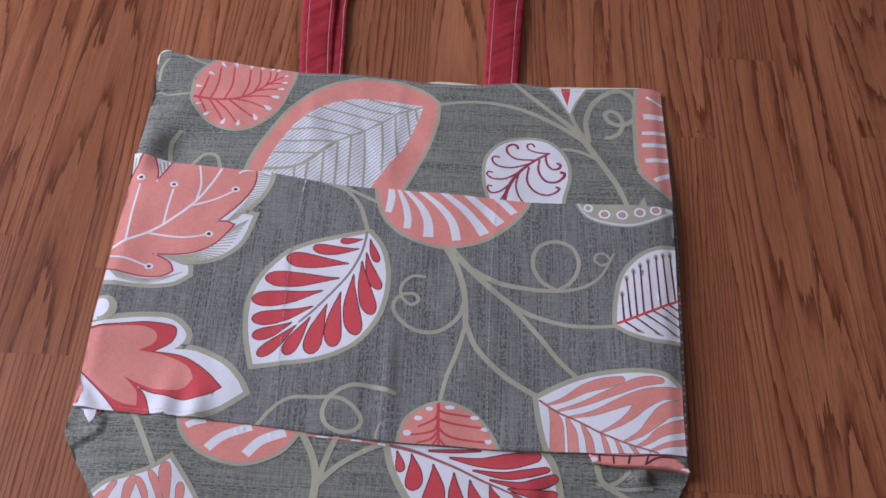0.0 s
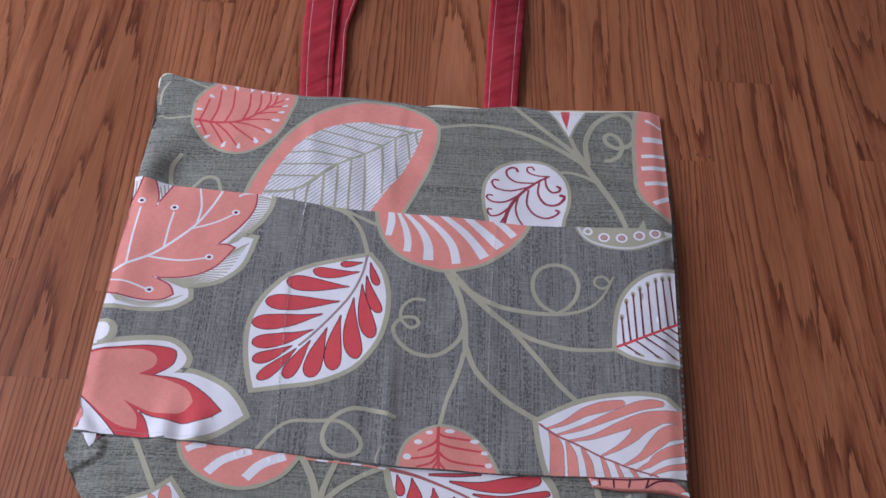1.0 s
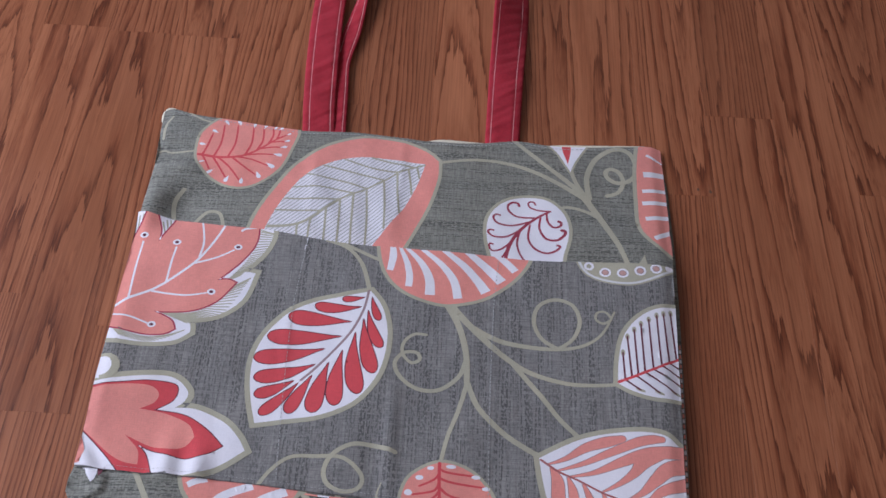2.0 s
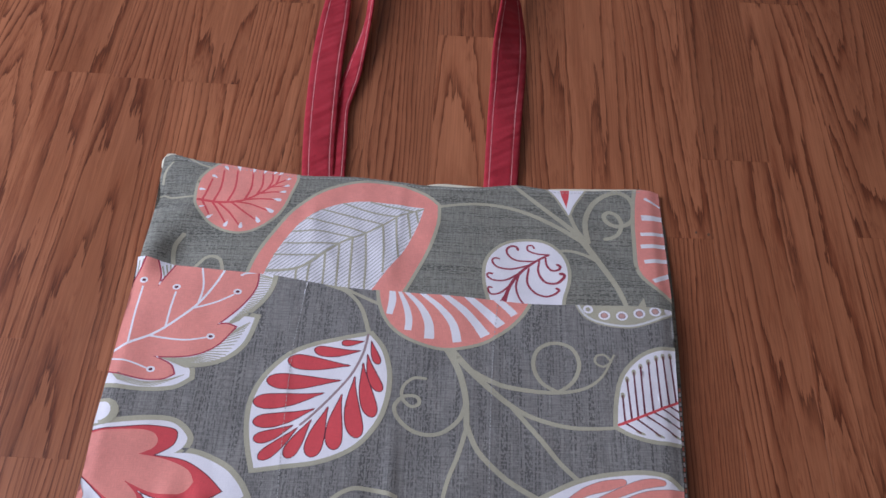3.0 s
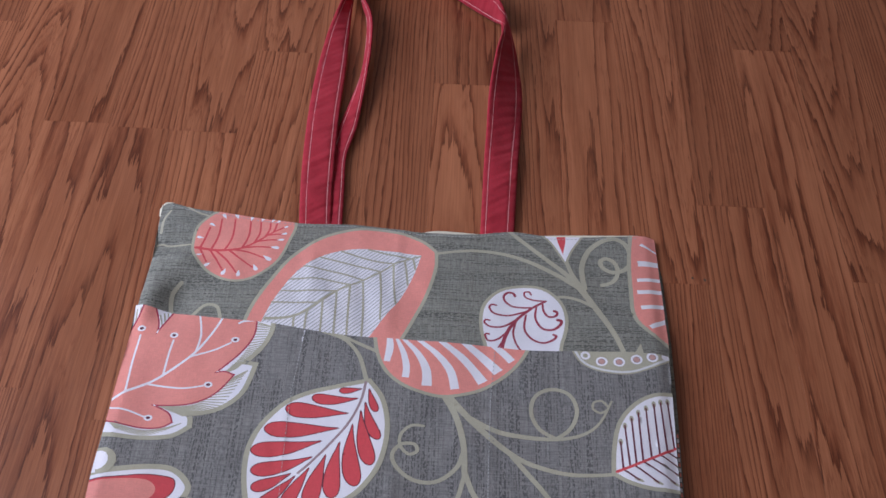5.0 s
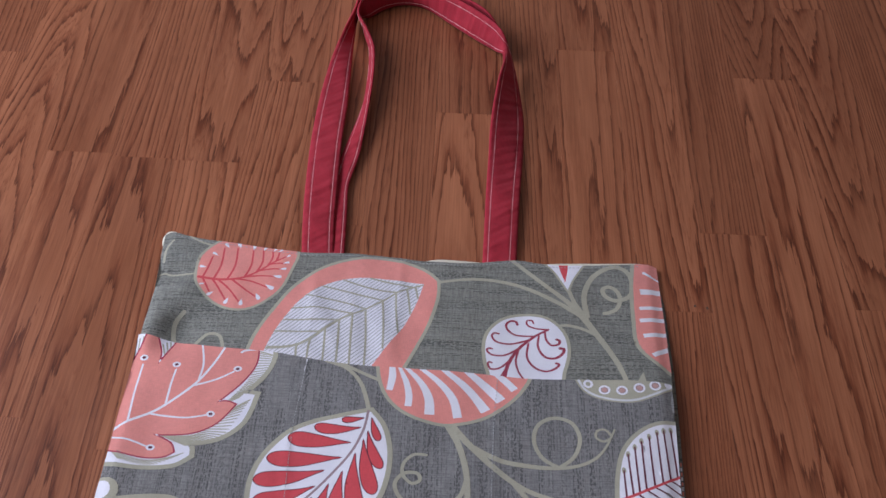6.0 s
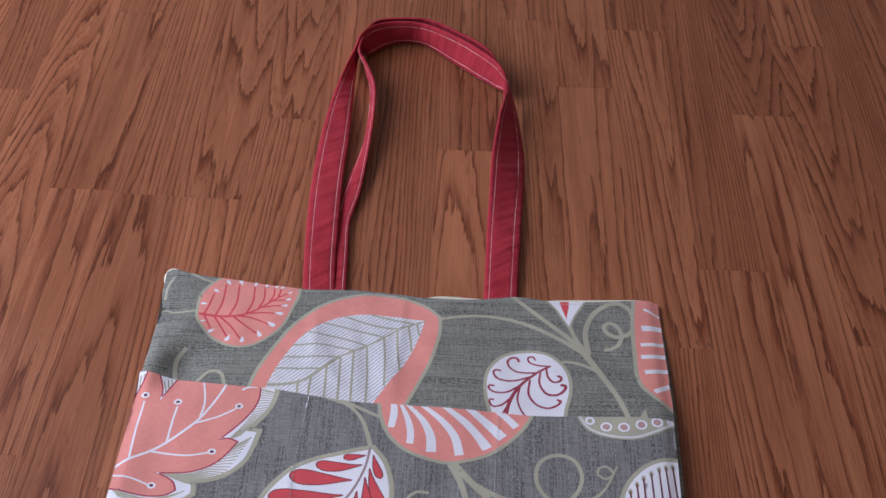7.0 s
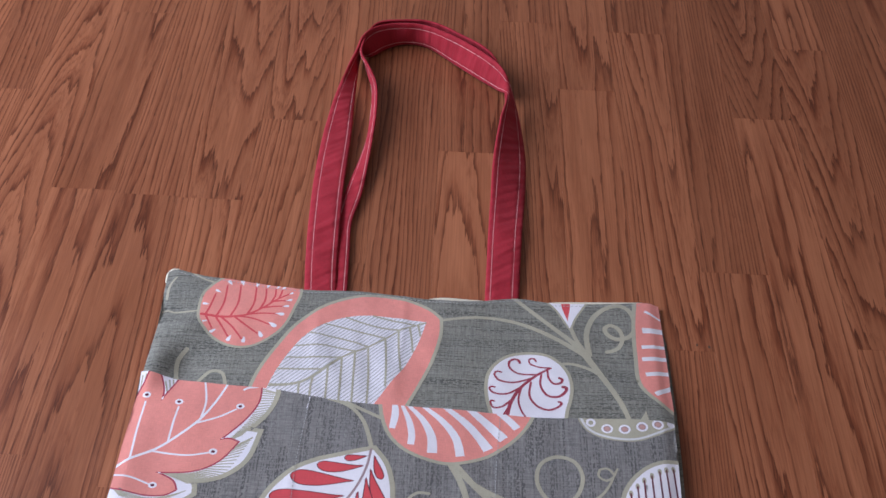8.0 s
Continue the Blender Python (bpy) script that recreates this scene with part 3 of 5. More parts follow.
# -- upper panel --
vine("u", ([(-0.2434, -0.0468), (-0.2360, -0.0441), (-0.2266, -0.0464), (-0.2030, -0.0449)], 5, 5), ([(-0.2187, 0.0058), (-0.2073, -0.0013), (-0.1935, -0.0066)], 5, 5), ([(-0.2390, -0.0299), (-0.2393, -0.0130), (-0.2345, -0.0001)], 6, 5))
vine("u", ([(-0.2081, -0.0943), (-0.2133, -0.1088), (-0.2126, -0.1248), (-0.2084, -0.1396)], 9, 9))
vine("u", ([(-0.1920, -0.1353), (-0.1823, -0.1209), (-0.1708, -0.1230), (-0.1651, -0.1405)], 8, 7))
vine("u", ([(0.0240, -0.0444), (0.0635, -0.0376), (0.0980, -0.0431), (0.1347, -0.0625), (0.1604, -0.0821)], 7, 12),
     ([(0.0942, -0.0081), (0.1219, -0.0382), (0.1478, -0.0643), (0.1629, -0.0848)], 9, 13),
     ([(0.1579, -0.0773), (0.1734, -0.1069), (0.1885, -0.1393), (0.1962, -0.1659)], 16, 9),
     ([(0.1473, -0.0437), (0.1521, -0.0611), (0.1610, -0.0792)], 9, 10),
     ([(0.1290, -0.0968), (0.1445, -0.0927), (0.1624, -0.0985), (0.1763, -0.1095)], 6, 9))
vine("u", ([(0.1640, -0.0804), (0.1623, -0.0551), (0.1688, -0.0329), (0.1800, -0.0191), (0.1932, -0.0126), (0.2037, -0.0171), (0.2090, -0.0296), (0.2087, -0.0446), (0.2018, -0.0547), (0.1911, -0.0578), (0.1824, -0.0519), (0.1806, -0.0439),
            (0.1861, -0.0397), (0.1933, -0.0444), (0.1965, -0.0559), (0.1927, -0.0679), (0.1867, -0.0727), (0.1804, -0.0747)], 12, 9))
o = blob((-0.2043, -0.0472), (-0.2029, -0.0220), (-0.1900, -0.0016), (-0.1656, 0.0098), (-0.1327, 0.0068), (-0.1136, -0.0085), (-0.1170, -0.0351), (-0.1254, -0.0628), (-0.1436, -0.0831), (-0.1635, -0.0887), (-0.1846, -0.0792), (-0.1986, -0.0632))
veins = line([(-0.2023, -0.0494), (-0.1835, -0.0519), (-0.1679, -0.0508), (-0.1569, -0.0463), (-0.1450, -0.0364), (-0.1331, -0.0248), (-0.1193, -0.0152)], 6 * P, 3 * P)
for a, b, c in (((-0.1986, -0.0499), (-0.1953, -0.0368), (-0.1928, -0.0221)), ((-0.1878, -0.0514), (-0.1833, -0.0322), (-0.1835, -0.0090)), ((-0.1747, -0.0513), (-0.1699, -0.0328), (-0.1707, -0.0080)),
                ((-0.1589, -0.0472), (-0.1548, -0.0302), (-0.1556, -0.0085)), ((-0.1484, -0.0389), (-0.1448, -0.0256), (-0.1458, -0.0093)), ((-0.1389, -0.0298), (-0.1359, -0.0195), (-0.1365, -0.0102)),
                ((-0.1317, -0.0231), (-0.1304, -0.0168), (-0.1300, -0.0105)), ((-0.1986, -0.0499), (-0.1939, -0.0592), (-0.1894, -0.0685)), ((-0.1888, -0.0515), (-0.1820, -0.0622), (-0.1729, -0.0777)),
                ((-0.1835, -0.0519), (-0.1712, -0.0644), (-0.1601, -0.0798)), ((-0.1704, -0.0517), (-0.1584, -0.0621), (-0.1456, -0.0723)), ((-0.1668, -0.0507), (-0.1518, -0.0527), (-0.1362, -0.0599)),
                ((-0.1578, -0.0471), (-0.1450, -0.0447), (-0.1291, -0.0451)), ((-0.1459, -0.0372), (-0.1340, -0.0348), (-0.1250, -0.0349)), ((-0.1365, -0.0281), (-0.1286, -0.0268), (-0.1217, -0.0270))):
    veins += line([a, b, c], 4 * P, 2.8 * P)
dots = [drop(np.array(c) - 0.9 * (rx + ry) * P * outward(c), np.array(c) + 0.42 * (rx + ry) * P * outward(c), 0.58 * (rx + ry) * P) for c, rx, ry in (((-0.1919, -0.0174), 4, 6), ((-0.1820, -0.0041), 4, 7), ((-0.1699, -0.0024), 5, 7), ((-0.1550, -0.0045), 4, 6), ((-0.1441, -0.0060), 4, 5),
        ((-0.1342, -0.0077), 3.5, 4), ((-0.1286, -0.0088), 3.5, 4), ((-0.1888, -0.0722), 5, 5.5), ((-0.1720, -0.0806), 6, 6), ((-0.1578, -0.0818), 7, 4.5), ((-0.1428, -0.0736), 8, 5), ((-0.1325, -0.0603), 9, 5.5),
        ((-0.1270, -0.0450), 8, 4.5), ((-0.1230, -0.0340), 6, 3.5), ((-0.1208, -0.0254), 5.5, 3.5), ((-0.2013, -0.0357), 3.5, 6), ((-0.1981, -0.0595), 3, 5), ((-0.1203, -0.0160), 4, 3))]
printed("leaf_print", "u", [(BEIGE, [grow(o, 5 * P)]), (CORAL, [o]), (RED, veins), (WHITE, dots)], "round coral leaf with red veins and white dots")

o = corner([(-0.1445, -0.1514), (-0.1385, -0.1224), (-0.1262, -0.0906), (-0.1092, -0.0572), (-0.0830, -0.0303), (-0.0494, -0.0170), (-0.0145, -0.0190), (0.0101, -0.0295), (0.0234, -0.0430)],
           [(0.0234, -0.0430), (0.0233, -0.0661), (0.0160, -0.1006), (0.0040, -0.1334), (-0.0083, -0.1637)], [(-0.0083, -0.1637), (-0.0771, -0.1683), (-0.1445, -0.1514)])
i = corner([(-0.1323, -0.1533), (-0.1247, -0.1229), (-0.1130, -0.0926), (-0.0977, -0.0676), (-0.0733, -0.0487), (-0.0422, -0.0419), (0.0109, -0.0469)],
           [(0.0109, -0.0469), (0.0054, -0.0726), (-0.0053, -0.1043), (-0.0176, -0.1268), (-0.0379, -0.1645)], [(-0.0379, -0.1645), (-0.0872, -0.1657), (-0.1323, -0.1533)])
ribs = line([(-0.1333, -0.1351), (-0.1133, -0.1339), (-0.0986, -0.1302), (-0.0869, -0.1212), (-0.0754, -0.1092), (-0.0637, -0.0978), (-0.0441, -0.0850), (-0.0269, -0.0721), (-0.0121, -0.0592), (0.0032, -0.0513), (0.0110, -0.0484)], 6 * P, 3 * P)
for a, b, c in (((-0.0810, -0.1145), (-0.1029, -0.1146), (-0.1282, -0.1155)), ((-0.0651, -0.0986), (-0.0916, -0.1004), (-0.1199, -0.1002)), ((-0.0541, -0.0900), (-0.0804, -0.0846), (-0.1122, -0.0861)),
                ((-0.0417, -0.0826), (-0.0657, -0.0749), (-0.1018, -0.0678)), ((-0.0259, -0.0713), (-0.0510, -0.0642), (-0.0864, -0.0549)), ((-0.0136, -0.0600), (-0.0385, -0.0559), (-0.0651, -0.0458)), ((0.0022, -0.0521), (-0.0153, -0.0489), (-0.0395, -0.0424)),
                ((-0.0999, -0.1323), (-0.1003, -0.1378), (-0.0989, -0.1499)), ((-0.0887, -0.1234), (-0.0896, -0.1344), (-0.0896, -0.1526)), ((-0.0763, -0.1100), (-0.0756, -0.1335), (-0.0753, -0.1564)), ((-0.0646, -0.0993), (-0.0637, -0.1258), (-0.0633, -0.1576)),
                ((-0.0530, -0.0899), (-0.0524, -0.1216), (-0.0514, -0.1568)), ((-0.0417, -0.0833), (-0.0388, -0.1207), (-0.0381, -0.1559)), ((-0.0264, -0.0720), (-0.0238, -0.1021), (-0.0228, -0.1319)), ((-0.0146, -0.0608), (-0.0130, -0.0870), (-0.0099, -0.1124)),
                ((-0.0045, -0.0549), (-0.0020, -0.0702), (-0.0001, -0.0875)), ((0.0032, -0.0513), (0.0046, -0.0579), (0.0061, -0.0667))):
    ribs += line([a, b, c], 3.8 * P, 3.2 * P)
printed("leaf_print", "u", [(BEIGE, [grow(o, 6 * P)]), (CORAL, [o]), (WHITE, [i])], "large pointed silver leaf with coral border and beige veins")


def inside_lines(polys, shape):
    return [q for q in polys if all(inside(p, [tuple(s) for s in shape]) for p in q)]


fine = []
rim = [tuple(q) for q in i]
along = (np.array((0.0271, -0.0008)) - np.array((-0.0637, -0.0978))) * 1.2
for k in range(51):
    mid = np.array((-0.1086, -0.0199)) * (1 - k / 50) + np.array((-0.0255, -0.1656)) * k / 50
    hits = [h for h in np.linspace(-1, 1, 240) if inside(tuple(mid + along * h), rim)]
    if len(hits) > 4:
        a, b = mid + along * hits[0], mid + along * hits[-1]
        fine += line([a, a + (b - a) * 0.34, a + (b - a) * 0.67, b], 1.75 * P, n=8, caps=False)
printed("hatching_print", "u", [(HATCH, fine)], "fine slanting beige hatching", lift=0.0006)
printed("veins_print", "u", [(BEIGE, inside_lines(ribs, grow(i, 2 * P)))], "beige leaf veins", lift=0.0008)

c = np.array((0.1068, -0.1230))
o = blob((0.0663, -0.1247), (0.0710, -0.1035), (0.0852, -0.0868), (0.1059, -0.0801), (0.1276, -0.0834), (0.1428, -0.1000), (0.1474, -0.1229), (0.1427, -0.1486), (0.1327, -0.1703), (0.0809, -0.1736), (0.0697, -0.1515))
i = grow(o, -6 * P)
scroll = line([(0.1274, -0.0991), (0.1135, -0.1093), (0.0997, -0.1249), (0.0897, -0.1460), (0.0849, -0.1733)], 4 * P, 7 * P)
for pts, w0, w1 in (([(0.1135, -0.1079), (0.0981, -0.1077), (0.0904, -0.1020), (0.0889, -0.0950), (0.0929, -0.0904), (0.0976, -0.0908), (0.0991, -0.0942)], 3.4, 4.6),
                    ([(0.1099, -0.1124), (0.0931, -0.1192), (0.0804, -0.1181), (0.0757, -0.1115), (0.0777, -0.1072), (0.0818, -0.1076)], 3.6, 3.6),
                    ([(0.0997, -0.1242), (0.0881, -0.1333), (0.0770, -0.1341), (0.0714, -0.1298), (0.0724, -0.1263), (0.0759, -0.1267)], 3.6, 3.4),
                    ([(0.0922, -0.1390), (0.0832, -0.1485), (0.0752, -0.1504), (0.0722, -0.1453), (0.0731, -0.1425), (0.0756, -0.1430)], 3.6, 3.2),
                    ([(0.1274, -0.0991), (0.1171, -0.0985), (0.1089, -0.0949), (0.1079, -0.0893), (0.1121, -0.0882), (0.1141, -0.0916)], 3.2, 3.2),
                    ([(0.1243, -0.1029), (0.1252, -0.1119), (0.1297, -0.1185), (0.1358, -0.1174), (0.1374, -0.1131), (0.1349, -0.1112)], 3.4, 5.0),
                    ([(0.1186, -0.1075), (0.1175, -0.1208), (0.1234, -0.1327), (0.1330, -0.1342), (0.1396, -0.1283), (0.1408, -0.1233), (0.1377, -0.1222)], 3.4, 6.0),
                    ([(0.1089, -0.1173), (0.1073, -0.1338), (0.1133, -0.1455), (0.1232, -0.1503), (0.1317, -0.1471), (0.1358, -0.1422), (0.1334, -0.1403)], 3.6, 4.4),
                    ([(0.0997, -0.1262), (0.0972, -0.1400), (0.0996, -0.1525), (0.1056, -0.1633)], 3.6, 3.0), ([(0.0907, -0.1439), (0.0882, -0.1534), (0.0873, -0.1646)], 3.6, 3.0), ([(0.0871, -0.1515), (0.0818, -0.1624)], 3, 3)):
    scroll += line(pts, w0 * P, w1 * P)
printed("flower_print", "u", [(BEIGE, [o]), (WHITE, [i]), (PLUM, scroll)], "round white flower with crimson scrolls")

o = corner([(0.1249, -0.0088), (0.1355, -0.0219), (0.1431, -0.0380), (0.1472, -0.0474)], [(0.1472, -0.0474), (0.1529, -0.0312), (0.1665, -0.0055)], [(0.1665, -0.0055), (0.1439, -0.0034), (0.1249, -0.0088)])
printed("bud_print", "u", [(BEIGE, [grow(o, 4 * P)]), (WHITE, [o]), (RED, [drop((0.1453, -0.0378), (0.1439, -0.0034), 16 * P)])], "small white bud with red heart")
o = corner([(0.2143, -0.0017), (0.2102, -0.0363), (0.2088, -0.0802), (0.2115, -0.1183), (0.2376, -0.1476)], [(0.2376, -0.1476), (0.2541, -0.0801), (0.2470, 0.0009)], [(0.2470, 0.0009), (0.2311, 0.0075), (0.2143, -0.0017)])
bars = []
for pts, w0, w1 in (([(0.2202, -0.0188), (0.2362, -0.0281)], 6, 3),
                    ([(0.2160, -0.0445), (0.2373, -0.0429)], 13, 11),
                    ([(0.2137, -0.0666), (0.2369, -0.0635)], 8, 8),
                    ([(0.2128, -0.0824), (0.2369, -0.0792)], 9, 9),
                    ([(0.2147, -0.1020), (0.2366, -0.0976)], 9, 9),
                    ([(0.2213, -0.1269), (0.2374, -0.1155)], 9, 9)):
    bars.append(blade(pts, (w0, w1), n=6))
printed("leaf_print", "u", [(BEIGE, [grow(o, 7 * P)]), (CORAL, [o]), (WHITE, bars)], "coral leaf with white bars cut by the seam")

# -- pocket: tendrils --
vine("p", ([(-0.0715, -0.1494), (-0.0523, -0.1575), (-0.0380, -0.1756), (-0.0289, -0.2061)], 7, 9), ([(-0.0589, -0.1513), (-0.0407, -0.1607), (-0.0201, -0.1711)], 7, 8))
vine("p", ([(0.0356, -0.2117), (0.0474, -0.2353), (0.0549, -0.2643), (0.0567, -0.2955)], 13, 11), ([(0.0567, -0.2927), (0.0669, -0.3195), (0.0898, -0.3437), (0.1177, -0.3618)], 10, 11),
     ([(0.0572, -0.2938), (0.0503, -0.3233), (0.0430, -0.3466), (0.0383, -0.3712)], 9, 7))
vine("p", ([(0.0380, -0.2115), (0.0580, -0.2375), (0.0820, -0.2624), (0.1078, -0.2813), (0.1421, -0.2918), (0.1810, -0.2908)], 15, 7), ([(0.0938, -0.2731), (0.1168, -0.3044), (0.1324, -0.3266), (0.1489, -0.3447)], 10, 9))
vine("p", ([(0.0580, -0.2375), (0.0819, -0.2507), (0.1102, -0.2558), (0.1336, -0.2565), (0.1548, -0.2513), (0.1692, -0.2391), (0.1801, -0.2164)], 12, 4),
     ([(0.1327, -0.2566), (0.1187, -0.2471), (0.1117, -0.2308), (0.1151, -0.2135), (0.1287, -0.2048), (0.1440, -0.2099), (0.1503, -0.2263), (0.1451, -0.2444), (0.1317, -0.2566)], 8, 8),
     ([(0.1759, -0.2257), (0.1701, -0.2288), (0.1641, -0.2247), (0.1653, -0.2180), (0.1720, -0.2166), (0.1770, -0.2226)], 5, 5))
vine("p", ([(0.0556, -0.2712), (0.0501, -0.2886), (0.0345, -0.3025), (0.0163, -0.3026), (0.0019, -0.2918), (-0.0031, -0.2785), (0.0037, -0.2677), (0.0144, -0.2670), (0.0171, -0.2738), (0.0103, -0.2771), (0.0029, -0.2689), (0.0031, -0.2573),
            (0.0111, -0.2485), (0.0215, -0.2484)], 9, 6))
vine("p", ([(-0.1015, -0.4007), (-0.0924, -0.3855), (-0.0786, -0.3726), (-0.0591, -0.3704), (-0.0372, -0.3711), (-0.0221, -0.3849), (-0.0233, -0.3963), (-0.0347, -0.4002), (-0.0468, -0.3948), (-0.0513, -0.3831), (-0.0462, -0.3686), (-0.0316, -0.3585),
            (-0.0140, -0.3585), (0.0027, -0.3636)], 7, 9))
vine("p", ([(-0.0048, -0.4146), (-0.0091, -0.4026), (-0.0064, -0.3914)], 6, 2))

# -- pocket: two lobed leaves --
coral = corner([(-0.2545, -0.2536), (-0.2178, -0.2610), (-0.1981, -0.2605), (-0.1888, -0.2547)], [(-0.1888, -0.2547), (-0.1937, -0.2454), (-0.2095, -0.2366)], [(-0.2095, -0.2366), (-0.1798, -0.2350), (-0.1588, -0.2228), (-0.1449, -0.2021)],
               [(-0.1449, -0.2021), (-0.1526, -0.1993), (-0.1611, -0.2005)], [(-0.1611, -0.2005), (-0.1424, -0.1776), (-0.1331, -0.1553), (-0.1339, -0.1304)], [(-0.1339, -0.1304), (-0.1995, -0.1150), (-0.2045, -0.1277)],
               [(-0.2045, -0.1277), (-0.2118, -0.1432), (-0.2193, -0.1603)], [(-0.2193, -0.1603), (-0.2202, -0.1436), (-0.2308, -0.1168)], [(-0.2308, -0.1168), (-0.2359, -0.1377), (-0.2430, -0.1583)], [(-0.2430, -0.1583), (-0.2609, -0.2112), (-0.2545, -0.2536)])
white = corner([(-0.2539, -0.2678), (-0.2160, -0.2703), (-0.1886, -0.2671), (-0.1752, -0.2575)], [(-0.1752, -0.2575), (-0.1765, -0.2493), (-0.1820, -0.2448)], [(-0.1820, -0.2448), (-0.1557, -0.2373), (-0.1367, -0.2197), (-0.1294, -0.1910)],
               [(-0.1294, -0.1910), (-0.1359, -0.1901), (-0.1412, -0.1904)], [(-0.1412, -0.1904), (-0.1255, -0.1681), (-0.1193, -0.1458), (-0.1238, -0.1263)], [(-0.1238, -0.1263), (-0.1958, -0.1063), (-0.2565, -0.1101)],
               [(-0.2565, -0.1101), (-0.2730, -0.1994), (-0.2539, -0.2678)])
strokes = []
for a, b, n in (([(-0.2396, -0.2574), (-0.2125, -0.2642), (-0.1897, -0.2607)], [(-0.2333, -0.2653), (-0.2059, -0.2697), (-0.1802, -0.2554)], 22), ([(-0.2032, -0.2375), (-0.1727, -0.2346), (-0.1458, -0.2059)], [(-0.1800, -0.2482), (-0.1531, -0.2383), (-0.1326, -0.1963)], 26),
                ([(-0.1537, -0.2013), (-0.1378, -0.1754), (-0.1318, -0.1418)], [(-0.1425, -0.1950), (-0.1260, -0.1714), (-0.1183, -0.1457)], 22)):
    A, B = spline(a, n), spline(b, n)
    for k in range(0, len(A), 2):
        strokes += line([A[k], B[min(k + 1, len(B) - 1)]], 2.3 * P, 1.9 * P, n=1, caps=False)
for a, b in (((-0.2193, -0.1374), (-0.2135, -0.1558)), ((-0.2161, -0.1351), (-0.2123, -0.1517)), ((-0.2128, -0.1342), (-0.2105, -0.1475)), ((-0.2093, -0.1339), (-0.2089, -0.1420)), ((-0.2428, -0.1350), (-0.2425, -0.1552)), ((-0.2401, -0.1334), (-0.2399, -0.1476)), ((-0.2367, -0.1325), (-0.2374, -0.1393))):
    strokes += line([a, b], 2.6 * P, 2 * P, n=1, caps=False)
ribs = line([(-0.2499, -0.2413), (-0.2361, -0.2270), (-0.2105, -0.2095), (-0.1855, -0.1846), (-0.1720, -0.1610), (-0.1619, -0.1348)], 5.0 * P, 3.6 * P)
for pts in ([(-0.2332, -0.2250), (-0.2339, -0.1904), (-0.2326, -0.1610)], [(-0.2049, -0.2054), (-0.2040, -0.1824), (-0.2024, -0.1660)], [(-0.1856, -0.1840), (-0.1649, -0.1750), (-0.1514, -0.1664)], [(-0.2158, -0.2148), (-0.1873, -0.2182), (-0.1686, -0.2147)],
            [(-0.2469, -0.2423), (-0.2279, -0.2448), (-0.2127, -0.2500)], [(-0.1806, -0.1759), (-0.1794, -0.1581), (-0.1840, -0.1348)]):
    ribs += line(pts, 3.5 * P, 3.0 * P)
ribs += line([(-0.1476, -0.1435), (-0.1439, -0.1412), (-0.1351, -0.1400)], 4 * P, 3 * P, n=3)
eyes = [(-0.2329, -0.1537), (-0.2029, -0.1601), (-0.1484, -0.1629), (-0.1645, -0.2132), (-0.2088, -0.2510)]
printed("leaf_print", "p", [(BEIGE, [grow(white, 8 * P)]), (WHITE, [white]), (BEIGE, strokes), (CRIMSON, [grow(coral, 2.6 * P)]), (CORAL, [coral]), (WHITE, ribs + [disc(e, 6.8 * P, 6.0 * P) for e in eyes]),
                            (MAROON, [disc(e, 3.2 * P, 2.8 * P) for e in eyes])], "coral maple-like leaf with white veins and hatched border")

white = corner([(-0.2705, -0.3179), (-0.2424, -0.3116), (-0.2097, -0.3043), (-0.1825, -0.3028), (-0.1677, -0.3147), (-0.1687, -0.3252), (-0.1749, -0.3315)], [(-0.1749, -0.3315), (-0.1573, -0.3321), (-0.1347, -0.3426), (-0.1211, -0.3565), (-0.1142, -0.3685)],
               [(-0.1142, -0.3685), (-0.1291, -0.3811), (-0.1479, -0.3918), (-0.1673, -0.3937), (-0.2103, -0.3948)], [(-0.2103, -0.3948), (-0.2320, -0.3946), (-0.2419, -0.3912)], [(-0.2419, -0.3912), (-0.2577, -0.3550), (-0.2705, -0.3179)])
red = corner([(-0.2693, -0.3233), (-0.2459, -0.3169), (-0.2197, -0.3115), (-0.1998, -0.3082), (-0.1814, -0.3089), (-0.1757, -0.3135), (-0.1779, -0.3246), (-0.1913, -0.3351)], [(-0.1913, -0.3351), (-0.1675, -0.3381), (-0.1478, -0.3497), (-0.1322, -0.3655)],
             [(-0.1322, -0.3655), (-0.1441, -0.3744), (-0.1586, -0.3788), (-0.1790, -0.3749), (-0.1978, -0.3677)], [(-0.1978, -0.3677), (-0.1895, -0.3770), (-0.1827, -0.3946)], [(-0.1827, -0.3946), (-0.1966, -0.3990), (-0.2084, -0.3923)], [(-0.2084, -0.3923), (-0.2224, -0.3763), (-0.2421, -0.3577)],
             [(-0.2421, -0.3577), (-0.2545, -0.3494), (-0.2693, -0.3233)])
coral = corner([(-0.2689, -0.3250), (-0.2455, -0.3185), (-0.2194, -0.3132), (-0.1990, -0.3126), (-0.1902, -0.3187), (-0.1918, -0.3276), (-0.2022, -0.3347)], [(-0.2022, -0.3347), (-0.1810, -0.3378), (-0.1616, -0.3468), (-0.1549, -0.3585)],
               [(-0.1549, -0.3585), (-0.1605, -0.3676), (-0.1708, -0.3713), (-0.1880, -0.3687), (-0.2090, -0.3595)], [(-0.2090, -0.3595), (-0.1969, -0.3723), (-0.1945, -0.3854)], [(-0.1945, -0.3854), (-0.2056, -0.3840), (-0.2178, -0.3776), (-0.2422, -0.3572)],
               [(-0.2422, -0.3572), (-0.2589, -0.3497), (-0.2689, -0.3250)])
